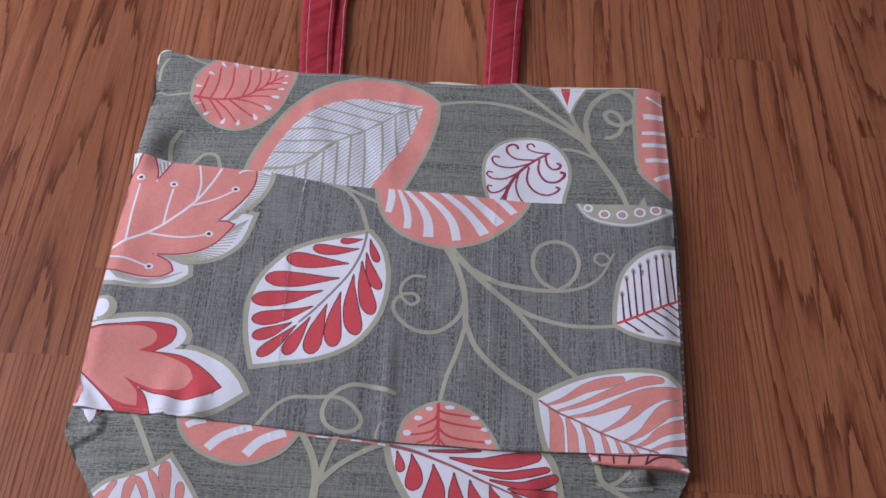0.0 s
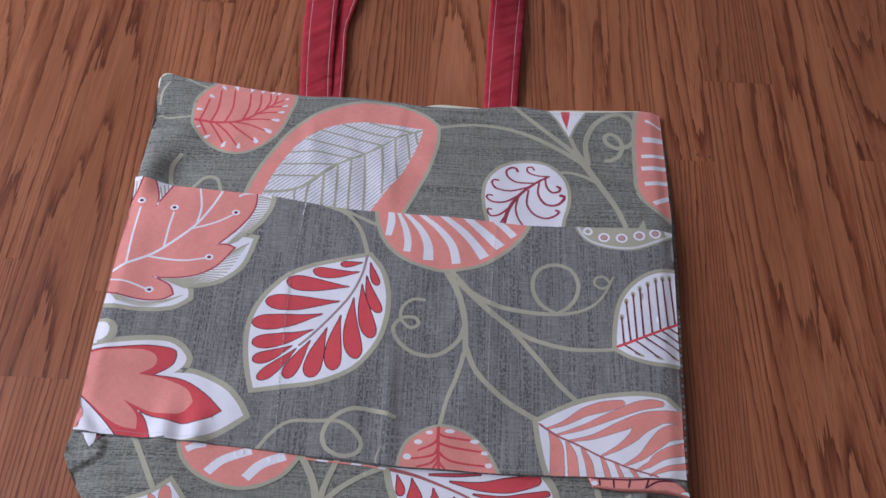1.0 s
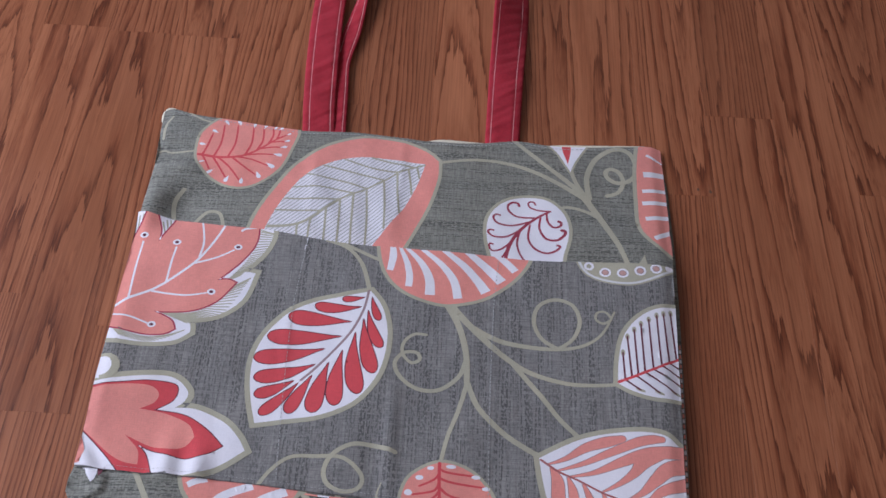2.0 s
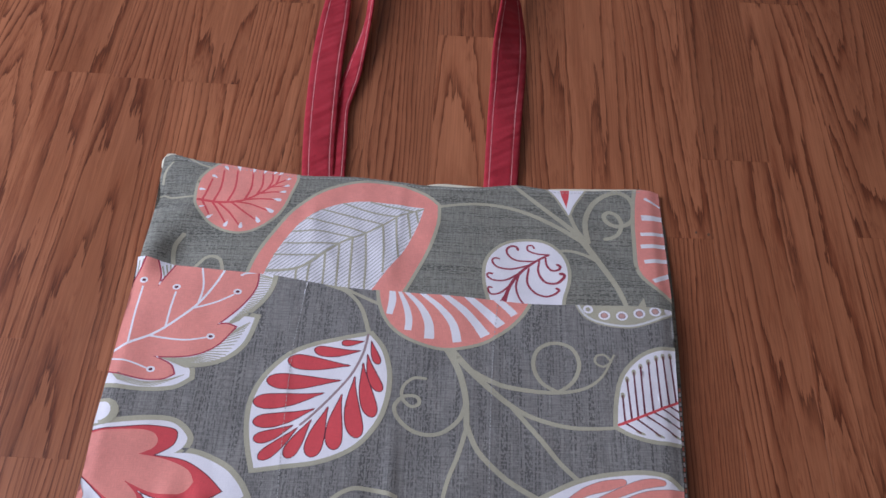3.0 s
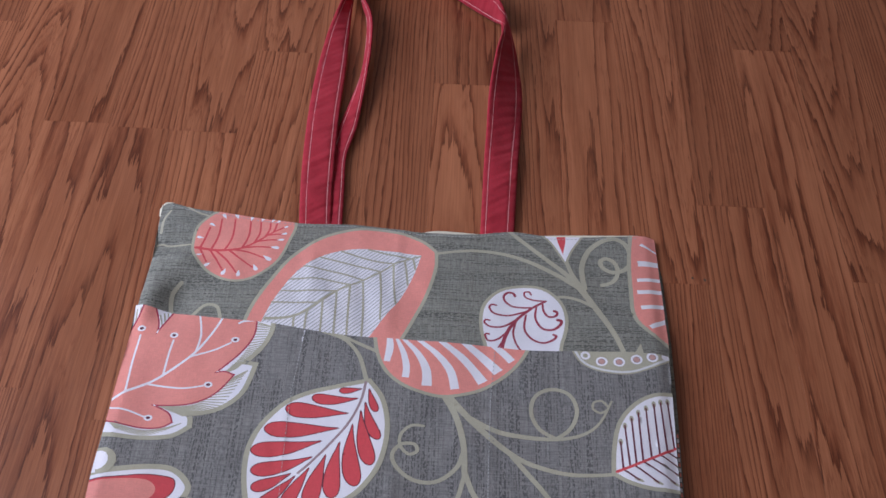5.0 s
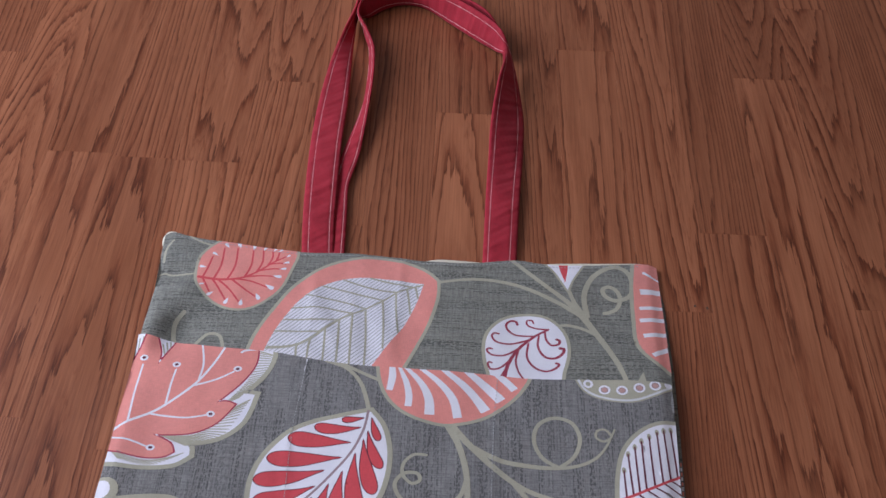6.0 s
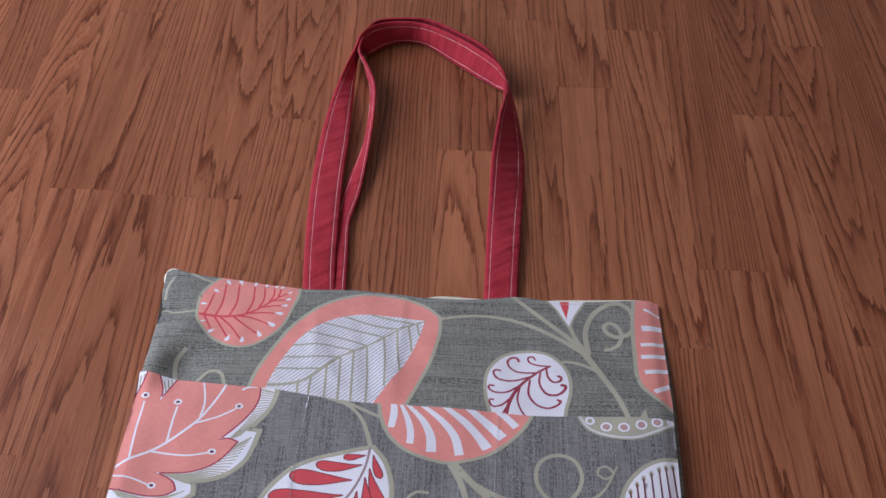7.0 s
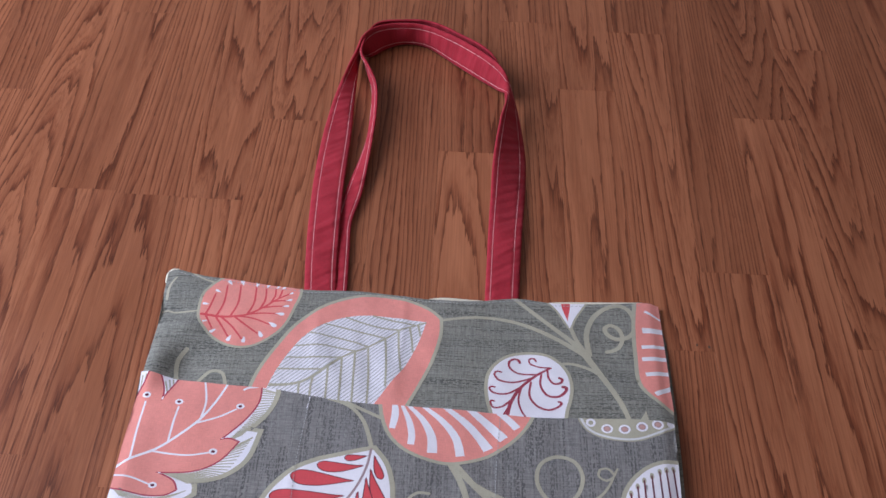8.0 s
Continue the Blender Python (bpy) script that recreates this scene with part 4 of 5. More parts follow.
printed("leaf_print", "p", [(BEIGE, [grow(white, 9 * P)]), (WHITE, [white]), (MAROON, [grow(red, 1.6 * P)]), (RED, [red]), (CORAL, [coral])], "lobed coral and red leaf with white border")
o = disc((-0.2404, -0.2969), 15 * P, 17 * P)
printed("bud_print", "p", [(BEIGE, [disc((-0.2385, -0.2974), 24 * P, 24 * P)]), (WHITE, [o, ccw([np.array(q) for q in ((-0.2541, -0.2887), (-0.2435, -0.2908), (-0.2400, -0.3090), (-0.2515, -0.3100))])])], "small white bud beside the seam", lift=0.0008)
o = ccw([np.array(q) for q in ((-0.2532, -0.3756), (-0.2433, -0.3604), (-0.2376, -0.3746), (-0.2396, -0.3860), (-0.2502, -0.3887))])
printed("leaf_print", "p", [(CORAL, [o])], "sliver of coral leaf at the side seam", lift=0.0008)

# -- pocket: oval leaf with red petals --
o = corner([(-0.0279, -0.2055), (-0.0172, -0.2215), (-0.0113, -0.2452), (-0.0119, -0.2716), (-0.0185, -0.2959), (-0.0349, -0.3190), (-0.0607, -0.3329), (-0.0870, -0.3377), (-0.1102, -0.3422)],
           [(-0.1102, -0.3422), (-0.1162, -0.3200), (-0.1199, -0.2953), (-0.1188, -0.2724), (-0.1104, -0.2502), (-0.0947, -0.2307), (-0.0744, -0.2190), (-0.0534, -0.2127), (-0.0279, -0.2055)])
petals = [petal(t, c, e, w * P) for t, c, e, w in (
    ((-0.0337, -0.2127), (-0.0427, -0.2145), (-0.0513, -0.2151), 10), ((-0.0358, -0.2227), (-0.0547, -0.2251), (-0.0740, -0.2227), 18), ((-0.0431, -0.2383), (-0.0692, -0.2376), (-0.0952, -0.2343), 26), ((-0.0498, -0.2536), (-0.0801, -0.2561), (-0.1106, -0.2556), 27),
    ((-0.0626, -0.2667), (-0.0907, -0.2742), (-0.1190, -0.2782), 26), ((-0.0689, -0.2826), (-0.0923, -0.2925), (-0.1163, -0.2985), 24), ((-0.0846, -0.2994), (-0.0986, -0.3085), (-0.1136, -0.3155), 19), ((-0.0807, -0.3019), (-0.0938, -0.3187), (-0.1073, -0.3335), 18),
    ((-0.0701, -0.2940), (-0.0790, -0.3134), (-0.0860, -0.3312), 20), ((-0.0575, -0.2808), (-0.0634, -0.3059), (-0.0668, -0.3301), 25), ((-0.0471, -0.2681), (-0.0502, -0.2956), (-0.0491, -0.3225), 24), ((-0.0378, -0.2499), (-0.0376, -0.2807), (-0.0315, -0.3105), 25),
    ((-0.0319, -0.2358), (-0.0278, -0.2640), (-0.0203, -0.2898), 22), ((-0.0287, -0.2271), (-0.0240, -0.2461), (-0.0157, -0.2638), 16), ((-0.0264, -0.2128), (-0.0232, -0.2249), (-0.0191, -0.2356), 11))]
rib = line([(-0.0299, -0.2050), (-0.0327, -0.2249), (-0.0409, -0.2471), (-0.0533, -0.2667), (-0.0689, -0.2877), (-0.0783, -0.2984)], 4 * P, 4 * P)
printed("leaf_print", "p", [(BEIGE, [grow(o, 8 * P)]), (WHITE, [o]), (MAROON, [grow(q, 1.5 * P) for q in petals]), (RED, petals), (MAUVE, rib)], "oval white leaf with red petals")

# -- pocket: striped half leaf under the mouth --
o = corner([(-0.0265, -0.1301), (-0.0221, -0.1647), (-0.0142, -0.1868), (-0.0001, -0.2023), (0.0187, -0.2116), (0.0405, -0.2144), (0.0668, -0.2064), (0.0885, -0.1903), (0.1031, -0.1713), (0.1132, -0.1469)], [(0.1132, -0.1469), (0.0400, -0.1253), (-0.0265, -0.1301)])
bars = []
for pts, ws in (([(-0.0133, -0.1475), (-0.0117, -0.1640), (-0.0136, -0.1804)], (7, 12, 10)), ([(-0.0093, -0.1472), (-0.0001, -0.1684), (0.0038, -0.1856), (0.0035, -0.1977)], (3, 9, 11, 11)),
                ([(-0.0052, -0.1489), (0.0123, -0.1688), (0.0210, -0.1876), (0.0223, -0.2058)], (4, 10, 14, 16)), ([(0.0084, -0.1506), (0.0290, -0.1690), (0.0420, -0.1874), (0.0466, -0.2078)], (5, 10, 13, 14)),
                ([(0.0268, -0.1507), (0.0488, -0.1695), (0.0615, -0.1847), (0.0706, -0.1992)], (6, 12, 14, 17)), ([(0.0483, -0.1517), (0.0685, -0.1700), (0.0840, -0.1875)], (8, 14, 17)), ([(0.0757, -0.1543), (0.0883, -0.1659), (0.0957, -0.1750)], (9, 12, 13))):
    bars.append(blade(pts, ws))
printed("leaf_print", "p", [(BEIGE, [grow(o, 6 * P)]), (CORAL, [o]), (WHITE, bars)], "coral half leaf with curved white stripes", lift=0.00024)
o = corner([(0.1475, -0.1531), (0.1571, -0.1727), (0.1763, -0.1826), (0.1981, -0.1844), (0.2181, -0.1767), (0.2388, -0.1642)], [(0.2388, -0.1642), (0.1912, -0.1356), (0.1475, -0.1531)])
rings = [(0.1603, -0.1653), (0.1743, -0.1715), (0.1895, -0.1723), (0.2048, -0.1695), (0.2188, -0.1666), (0.2303, -0.1649)]
printed("leaf_print", "p", [(BEIGE, [grow(o, 3 * P)]), (SILVER, [o]), (BEIGE, [grow(o, -4 * P)]), (WHITE, [disc(e, 9.5 * P, 9.5 * P) for e in rings[1:5]] + [disc(rings[0], 8 * P), disc(rings[5], 6 * P)]),
                            (MAUVE, [disc(e, 6 * P, 6 * P) for e in rings[1:5]]), (PINK, [disc(e, 4.6 * P, 4.6 * P) for e in rings[1:5]]), (BEIGE, [disc(rings[0], 4 * P)])], "beige leaf sliver with ringed dots")

# -- pocket: lined leaf at the side seam --
o = corner([(0.1797, -0.2892), (0.1817, -0.2640), (0.1876, -0.2392), (0.2009, -0.2206), (0.2183, -0.2099), (0.2427, -0.2068)], [(0.2427, -0.2068), (0.2459, -0.2547), (0.2350, -0.3032)], [(0.2350, -0.3032), (0.2099, -0.3031), (0.1920, -0.2977), (0.1797, -0.2892)])
lines, beads = [], []
for a, b in (((0.1858, -0.2856), (0.1853, -0.2581)), ((0.1914, -0.2832), (0.1898, -0.2415)), ((0.1966, -0.2807), (0.1959, -0.2341)), ((0.2023, -0.2782), (0.2019, -0.2278)), ((0.2095, -0.2739), (0.2088, -0.2227)),
             ((0.2167, -0.2695), (0.2158, -0.2180)), ((0.2235, -0.2656), (0.2217, -0.2158)), ((0.2298, -0.2617), (0.2281, -0.2141))):
    lines += line([a, b], 3.2 * P, 2.6 * P, n=3)
    beads.append(disc(b, 3.4 * P, 6 * P))
for a, b in (((0.1853, -0.2856), (0.1976, -0.2964)), ((0.1947, -0.2819), (0.2129, -0.2985)), ((0.2023, -0.2782), (0.2267, -0.2971)), ((0.2090, -0.2745), (0.2320, -0.2889)), ((0.2167, -0.2701), (0.2326, -0.2804)), ((0.2234, -0.2662), (0.2333, -0.2718))):
    lines += line([a, b], 3.2 * P, 2.6 * P, n=3)
    beads.append(disc(b, 8 * P, 2.6 * P, -0.45))
rib = line([(0.1807, -0.2880), (0.1975, -0.2807), (0.2142, -0.2719), (0.2352, -0.2589)], 5 * P, 4 * P)
printed("leaf_print", "p", [(BEIGE, [grow(o, 7 * P)]), (WHITE, [o]), (BEIGE, beads), (MAROON, lines), (RED, rib)], "white leaf with thin dark red lines")

# -- pocket: big striped leaf in the lower corner --
o = corner([(0.1151, -0.3619), (0.1297, -0.3531), (0.1499, -0.3431), (0.1744, -0.3373), (0.2011, -0.3359), (0.2186, -0.3410), (0.2348, -0.3608)], [(0.2348, -0.3608), (0.2385, -0.3948), (0.2325, -0.4185)], [(0.2325, -0.4185), (0.1773, -0.4253), (0.1285, -0.4198)],
           [(0.1285, -0.4198), (0.1217, -0.4012), (0.1176, -0.3816), (0.1151, -0.3619)])
fat = [blade(p, w, tip=0.6) for p, w in (
    ([(0.1221, -0.3672), (0.1362, -0.3616), (0.1518, -0.3514), (0.1675, -0.3459), (0.1795, -0.3429)], (2, 7, 14, 17, 12)),
    ([(0.1295, -0.3726), (0.1492, -0.3659), (0.1715, -0.3551), (0.1917, -0.3458), (0.2038, -0.3427), (0.2110, -0.3424)], (2, 7, 12, 15, 14, 10)),
    ([(0.1381, -0.3779), (0.1577, -0.3738), (0.1799, -0.3637), (0.1955, -0.3571), (0.2088, -0.3545), (0.2422, -0.3520)], (2, 7, 15, 18, 20, 19)),
    ([(0.1636, -0.3902), (0.1768, -0.3830), (0.1881, -0.3737), (0.1964, -0.3637), (0.2132, -0.3553)], (2, 7, 13, 19, 12)),
    ([(0.1804, -0.3982), (0.1936, -0.3905), (0.2051, -0.3787), (0.2167, -0.3685), (0.2413, -0.3619)], (2, 9, 18, 23, 26)),
    ([(0.1887, -0.4029), (0.1997, -0.3967), (0.2110, -0.3879), (0.2401, -0.3768)], (2, 8, 15, 22)),
    ([(0.1991, -0.4065), (0.2132, -0.4001), (0.2386, -0.3938)], (2, 7, 11)),
    ([(0.1242, -0.3702), (0.1289, -0.3811), (0.1295, -0.3960), (0.1294, -0.4193)], (3, 16, 19, 20)),
    ([(0.1372, -0.3784), (0.1408, -0.3907), (0.1418, -0.4054), (0.1425, -0.4189)], (3, 12, 14, 14)),
    ([(0.1487, -0.3841), (0.1532, -0.3954), (0.1549, -0.4066), (0.1560, -0.4186)], (3, 9, 10, 10)),
    ([(0.1636, -0.3917), (0.1659, -0.3990), (0.1679, -0.4087), (0.1684, -0.4159)], (3, 6, 7, 7)),
    ([(0.1741, -0.3964), (0.1775, -0.4061), (0.1795, -0.4133)], (3, 5, 6)),
    ([(0.1849, -0.4011), (0.1889, -0.4068), (0.1910, -0.4116)], (3, 5, 5)))]
rib = line([(0.1164, -0.3634), (0.1294, -0.3731), (0.1445, -0.3807), (0.1615, -0.3903), (0.1720, -0.3950), (0.1825, -0.3997), (0.2054, -0.4073)], 3.4 * P, 2.6 * P)
printed("leaf_print", "p", [(BEIGE, [grow(o, 8 * P)]), (WHITE, [o]), (MAUVE, [grow(q, 0.9 * P) for q in fat]), (CORAL, fat), (ROSE, rib)], "white leaf with coral feather stripes")

# -- pocket: half round leaf at the hem --
o = corner([(0.0088, -0.4138), (0.0104, -0.3978), (0.0174, -0.3825), (0.0374, -0.3712), (0.0595, -0.3764), (0.0751, -0.3914), (0.0859, -0.4141)], [(0.0859, -0.4141), (0.0461, -0.4261), (0.0088, -0.4138)])
veins = line([(0.0378, -0.3717), (0.0381, -0.3887), (0.0396, -0.4120)], 5 * P, 4 * P)
for a, b, c in (((0.0378, -0.3813), (0.0337, -0.3865), (0.0231, -0.3921)), ((0.0381, -0.3887), (0.0341, -0.3959), (0.0183, -0.3995)), ((0.0384, -0.3961), (0.0332, -0.4026), (0.0230, -0.4061)), ((0.0376, -0.3763), (0.0443, -0.3794), (0.0640, -0.3812)),
                ((0.0380, -0.3848), (0.0489, -0.3881), (0.0729, -0.3906)), ((0.0383, -0.3927), (0.0494, -0.4004), (0.0788, -0.4028)), ((0.0386, -0.4010), (0.0367, -0.4043), (0.0347, -0.4074)), ((0.0386, -0.4010), (0.0410, -0.4041), (0.0437, -0.4069))):
    veins += line([a, b, c], 4 * P, 3 * P)
dots = [disc(e, 0.72 * rx * P, 0.8 * ry * P) for e, rx, ry in (((0.0310, -0.3761), 7, 4), ((0.0227, -0.3847), 8, 5), ((0.0148, -0.3980), 8, 6), ((0.0467, -0.3742), 10, 4), ((0.0662, -0.3820), 9, 4), ((0.0742, -0.3915), 8, 4), ((0.0771, -0.4019), 7, 5))]
printed("leaf_print", "p", [(BEIGE, [grow(o, 5 * P)]), (CORAL, [o]), (RED, veins), (WHITE, dots)], "half round coral leaf with red veins", lift=0.00028)

# -- gusset --
vine("g", ([(-0.1965, -0.3886), (-0.1829, -0.4145), (-0.1717, -0.4370)], 10, 10))
vine("g", ([(-0.0662, -0.3996), (-0.0555, -0.4200), (-0.0508, -0.4413), (-0.0522, -0.4691)], 12, 14), ([(-0.0369, -0.3993), (-0.0444, -0.4208), (-0.0491, -0.4421)], 10, 11), ([(0.0086, -0.4030), (-0.0143, -0.4127), (-0.0345, -0.4270), (-0.0489, -0.4435)], 9, 11))
o = corner([(-0.1602, -0.3880), (-0.1544, -0.4064), (-0.1415, -0.4203), (-0.1211, -0.4287), (-0.1020, -0.4291), (-0.0820, -0.4192), (-0.0708, -0.4048), (-0.0675, -0.3950)], [(-0.0675, -0.3950), (-0.1166, -0.3829), (-0.1602, -0.3880)])
bars = []
for pts, w in (([(-0.1347, -0.4199), (-0.1241, -0.4080), (-0.1039, -0.3984)], 13), ([(-0.1054, -0.4230), (-0.0951, -0.4102), (-0.0776, -0.4018)], 14), ([(-0.1531, -0.4013), (-0.1472, -0.3975), (-0.1390, -0.3950)], 10)):
    bars += line(pts, w * P, caps=False)
printed("leaf_print", "g", [(BEIGE, [grow(o, 6 * P)]), (CORAL, [o]), (WHITE, bars)], "coral half leaf with white stripes")
o = corner([(-0.2161, -0.4694), (-0.2045, -0.4558), (-0.1872, -0.4483), (-0.1717, -0.4412), (-0.1601, -0.4310)], [(-0.1601, -0.4310), (-0.1449, -0.4514), (-0.1283, -0.4779)], [(-0.1283, -0.4779), (-0.1752, -0.5114), (-0.2161, -0.4694)])
petals = [drop(t, e, w * P, b * P) for t, e, w, b in (
    ((-0.2137, -0.4807), (-0.2027, -0.4604), 9, 3), ((-0.2017, -0.4755), (-0.1964, -0.4522), 9, 4), ((-0.1837, -0.4834), (-0.1840, -0.4472), 13, 5), ((-0.1692, -0.4826), (-0.1814, -0.4480), 9, -5), ((-0.1595, -0.4821), (-0.1733, -0.4419), 10, -6), ((-0.1546, -0.4728), (-0.1629, -0.4342), 16, 2), ((-0.1497, -0.4770), (-0.1493, -0.4499), 11, -2))]
printed("leaf_print", "g", [(BEIGE, [grow(o, 7 * P)]), (WHITE, [o]), (MAUVE, [grow(q, 1 * P) for q in petals]), (CORAL, petals)], "white leaf with coral petals")
o = corner([(0.0024, -0.4069), (0.0080, -0.4283), (0.0199, -0.4512), (0.0355, -0.4731)], [(0.0355, -0.4731), (0.0932, -0.4833), (0.1301, -0.4727)], [(0.1301, -0.4727), (0.1298, -0.4453), (0.1247, -0.4194), (0.1142, -0.4052)], [(0.1142, -0.4052), (0.0579, -0.3974), (0.0024, -0.4069)])
petals = [drop(t, e, w * P, b * P) for t, e, w, b in (
    ((0.0083, -0.4125), (0.0119, -0.4301), 11, 1), ((0.0196, -0.4147), (0.0216, -0.4451), 22, 3), ((0.0362, -0.4230), (0.0350, -0.4619), 29, 5), ((0.0521, -0.4297), (0.0574, -0.4629), 20, -3), ((0.0641, -0.4351), (0.0731, -0.4598), 17, -3), ((0.0790, -0.4385), (0.0888, -0.4566), 14, -3))]
petals += [blade(p, w, tip=0.7) for p, w in (([(0.0487, -0.4158), (0.0714, -0.4188), (0.0927, -0.4166), (0.1116, -0.4117)], (1, 13, 22, 15)), ([(0.0665, -0.4263), (0.0886, -0.4293), (0.1055, -0.4265), (0.1208, -0.4220)], (1, 9, 12, 8)),
                                    ([(0.0793, -0.4337), (0.1013, -0.4371), (0.1161, -0.4340), (0.1258, -0.4294)], (1, 9, 15, 12)), ([(0.0929, -0.4404), (0.1097, -0.4433), (0.1252, -0.4417)], (1, 11, 11)),
                                    ([(0.0950, -0.4431), (0.1055, -0.4518), (0.1200, -0.4595)], (1, 9, 8)), ([(0.0327, -0.4109), (0.0498, -0.4104), (0.0712, -0.4087)], (1, 3, 1)))]
rib = line([(0.0034, -0.4083), (0.0242, -0.4129), (0.0502, -0.4235), (0.0717, -0.4341), (0.0929, -0.4432), (0.1180, -0.4573)], 5.5 * P, 2 * P)
printed("leaf_print", "g", [(BEIGE, [grow(o, 10 * P)]), (WHITE, [o]), (MAROON, [grow(q, 1.5 * P) for q in petals]), (RED, petals), (ROSE, rib)], "white leaf with red petals across the fold")
vine("g", ([(0.1599, -0.4185), (0.1637, -0.4294), (0.1766, -0.4386), (0.1968, -0.4483)], 11, 8), ([(0.1664, -0.4331), (0.1750, -0.4292), (0.1838, -0.4214)], 9, 6))

w = ccw([np.array(q) for q in ((-0.2390, -0.3850), (-0.2316, -0.3962), (-0.2266, -0.4034), (-0.2238, -0.4002), (-0.2231, -0.3957), (-0.2253, -0.3850))])
t = ccw([np.array(q) for q in ((-0.2253, -0.3850), (-0.2180, -0.3850), (-0.2197, -0.3955), (-0.2217, -0.3981))])
printed("leaf_print", "g", [(WHITE, [w]), (MAROON, [t])],
        "white leaf tip tucked into the corner fold", lift=0.0003)
printed("leaf_print", "g", [(BEIGE, line([(0.1602, -0.4314), (0.1810, -0.4347), (0.2000, -0.4335)], 4 * P, 5 * P))], "beige printed edge along the fold", lift=0.0003)

# -- folds and edges of the bag --
flap = ccw(spline([(0.1534, -0.4094), (0.1865, -0.4088), (0.2159, -0.4098), (0.2278, -0.4197)], 6) + spline([(0.2284, -0.4222), (0.2175, -0.4198), (0.1986, -0.4186), (0.1754, -0.4184), (0.1557, -0.4160)], 6))


def flap_z(x, y):
    return 0.0074 + raised(x, y) - 0.05 * max(0.0, x - 0.2) + 0.0006 * noise.noise(Vector((x * 60, y * 60, 1)))


fold = panel("corner_fold", flap, flap_z, CORAL, "turned coral side fabric at the boxed corner", 0.008, 0.003)
marks = []
for pts in ([(0.1551, -0.4094), (0.1780, -0.4104), (0.2032, -0.4093), (0.2180, -0.4097), (0.2269, -0.4150)], [(0.1610, -0.4093), (0.1612, -0.4151)], [(0.1716, -0.4100), (0.1717, -0.4168)], [(0.1843, -0.4098), (0.1827, -0.4166)], [(0.1981, -0.4095), (0.1954, -0.4172)],
            [(0.1954, -0.4172), (0.2055, -0.4111), (0.2187, -0.4106)]):
    marks += line(pts, 2.6 * P, n=4)
pale = [disc((0.1571, -0.4137), 5 * P, 4 * P), disc((0.2255, -0.4208), 8 * P, 3.5 * P)]
pts, fs, ids = planar(flap, [marks, pale])
part("veins_print", mesh_of("veins_print", [(x, y, flap_z(x, y) + 0.0002) for x, y in pts], fs, [MAROON, WHITE], ids), fold, "dark veins on the turned fabric")

# back of the bag: a wider sheet whose printed edge shows along the side seam
rim = ccw(arr([(-0.2390, -0.0052), (-0.0914, -0.0256), (0.0687, -0.0303), (0.2336, -0.0200), (0.2386, -0.0560), (0.2390, -0.1425), (0.2373, -0.2072), (0.2351, -0.2785), (0.2322, -0.3548), (0.2301, -0.4114), (0.2088, -0.4548), (0.1908, -0.4801), (-0.1657, -0.5194), (-0.2128, -0.4655), (-0.2390, -0.4139), (-0.2408, -0.3881),
               (-0.2371, -0.1310)]))


def back_z(x, y):
    return 0.0012 + 0.85 * raised(x, y) * (1 - eased((-y - 0.400) / 0.012))


back = panel("back_panel", rim, back_z, GREY_FLAT, "back of the bag, its printed edge showing at the seam", 0.0006, 0.005)
dashes, corals = [], []
for k in range(34):
    s = k / 34
    a = np.array((0.2345, -0.2437)) * (1 - s) + np.array((0.2286, -0.4110)) * s
    b = np.array((0.2345, -0.2437)) * (1 - s - 0.022) + np.array((0.2286, -0.4110)) * (s + 0.022)
    (dashes if k % 2 else corals).extend(line([a, b], 3 * P, n=1, caps=False))
pts, fs, ids = planar(rim, [corals, dashes])
part("edge_print", mesh_of("edge_print", [(x, y, back_z(x, y) + 0.0004) for x, y in pts], fs, [CORAL, WHITE], ids), back, "coral and white printed edge")
lip = ccw(spline([(0.0015, -0.0185), (0.0227, -0.0114), (0.0523, -0.0122), (0.0792, -0.0140)], 5) + arr([(0.0632, -0.0215), (0.0312, -0.0240)]))
panel("lining", lip, lambda x, y: 0.0052, CREAM, "cream lining showing at the top hem", 0.002, 0.01)
lip = ccw(spline([(-0.2455, -0.0049), (-0.2461, 0.0045), (-0.2423, 0.0135), (-0.2347, 0.0141)], 4) + arr([(-0.2339, 0.0030), (-0.2398, -0.0068)]))
panel("lining", lip, lambda x, y: 0.0036, CREAM, "cream lining showing at the top hem", 0.002, 0.01)
lip = ccw(spline([(0.1168, -0.0141), (0.1357, -0.0103), (0.1762, -0.0078), (0.2195, -0.0051)], 4) + arr([(0.2190, -0.0128), (0.1167, -0.0211)]))
panel("lining", lip, lambda x, y: 0.0050, CREAM, "cream lining showing at the top hem", 0.002, 0.01)


# -- topstitching --
def stitches(sheet_z, pts, parent, mat=PALE_THREAD, pitch=0.0032, wide=0.0005, lift=0.0006):
    C = spline(pts, 40)
    vs, fs = [], []
    run = 0.0
    for p, q in zip(C, C[1:]):
        run += np.linalg.norm(q - p)
        if run < pitch:
            continue
        run = 0.0
        d = (q - p) / np.linalg.norm(q - p)
        n = np.array((-d[1], d[0])) * wide / 2
        k = len(vs)
        for s in (p - d * pitch * 0.36 - n, p + d * pitch * 0.36 - n, p + d * pitch * 0.36 + n, p - d * pitch * 0.36 + n):
            vs.append((s[0], s[1], sheet_z(s[0], s[1]) + lift))
        fs.append((k, k + 1, k + 2, k + 3))
    part("stitching", mesh_of("stitching", vs, fs, [mat]), parent, "small even machine stitches")


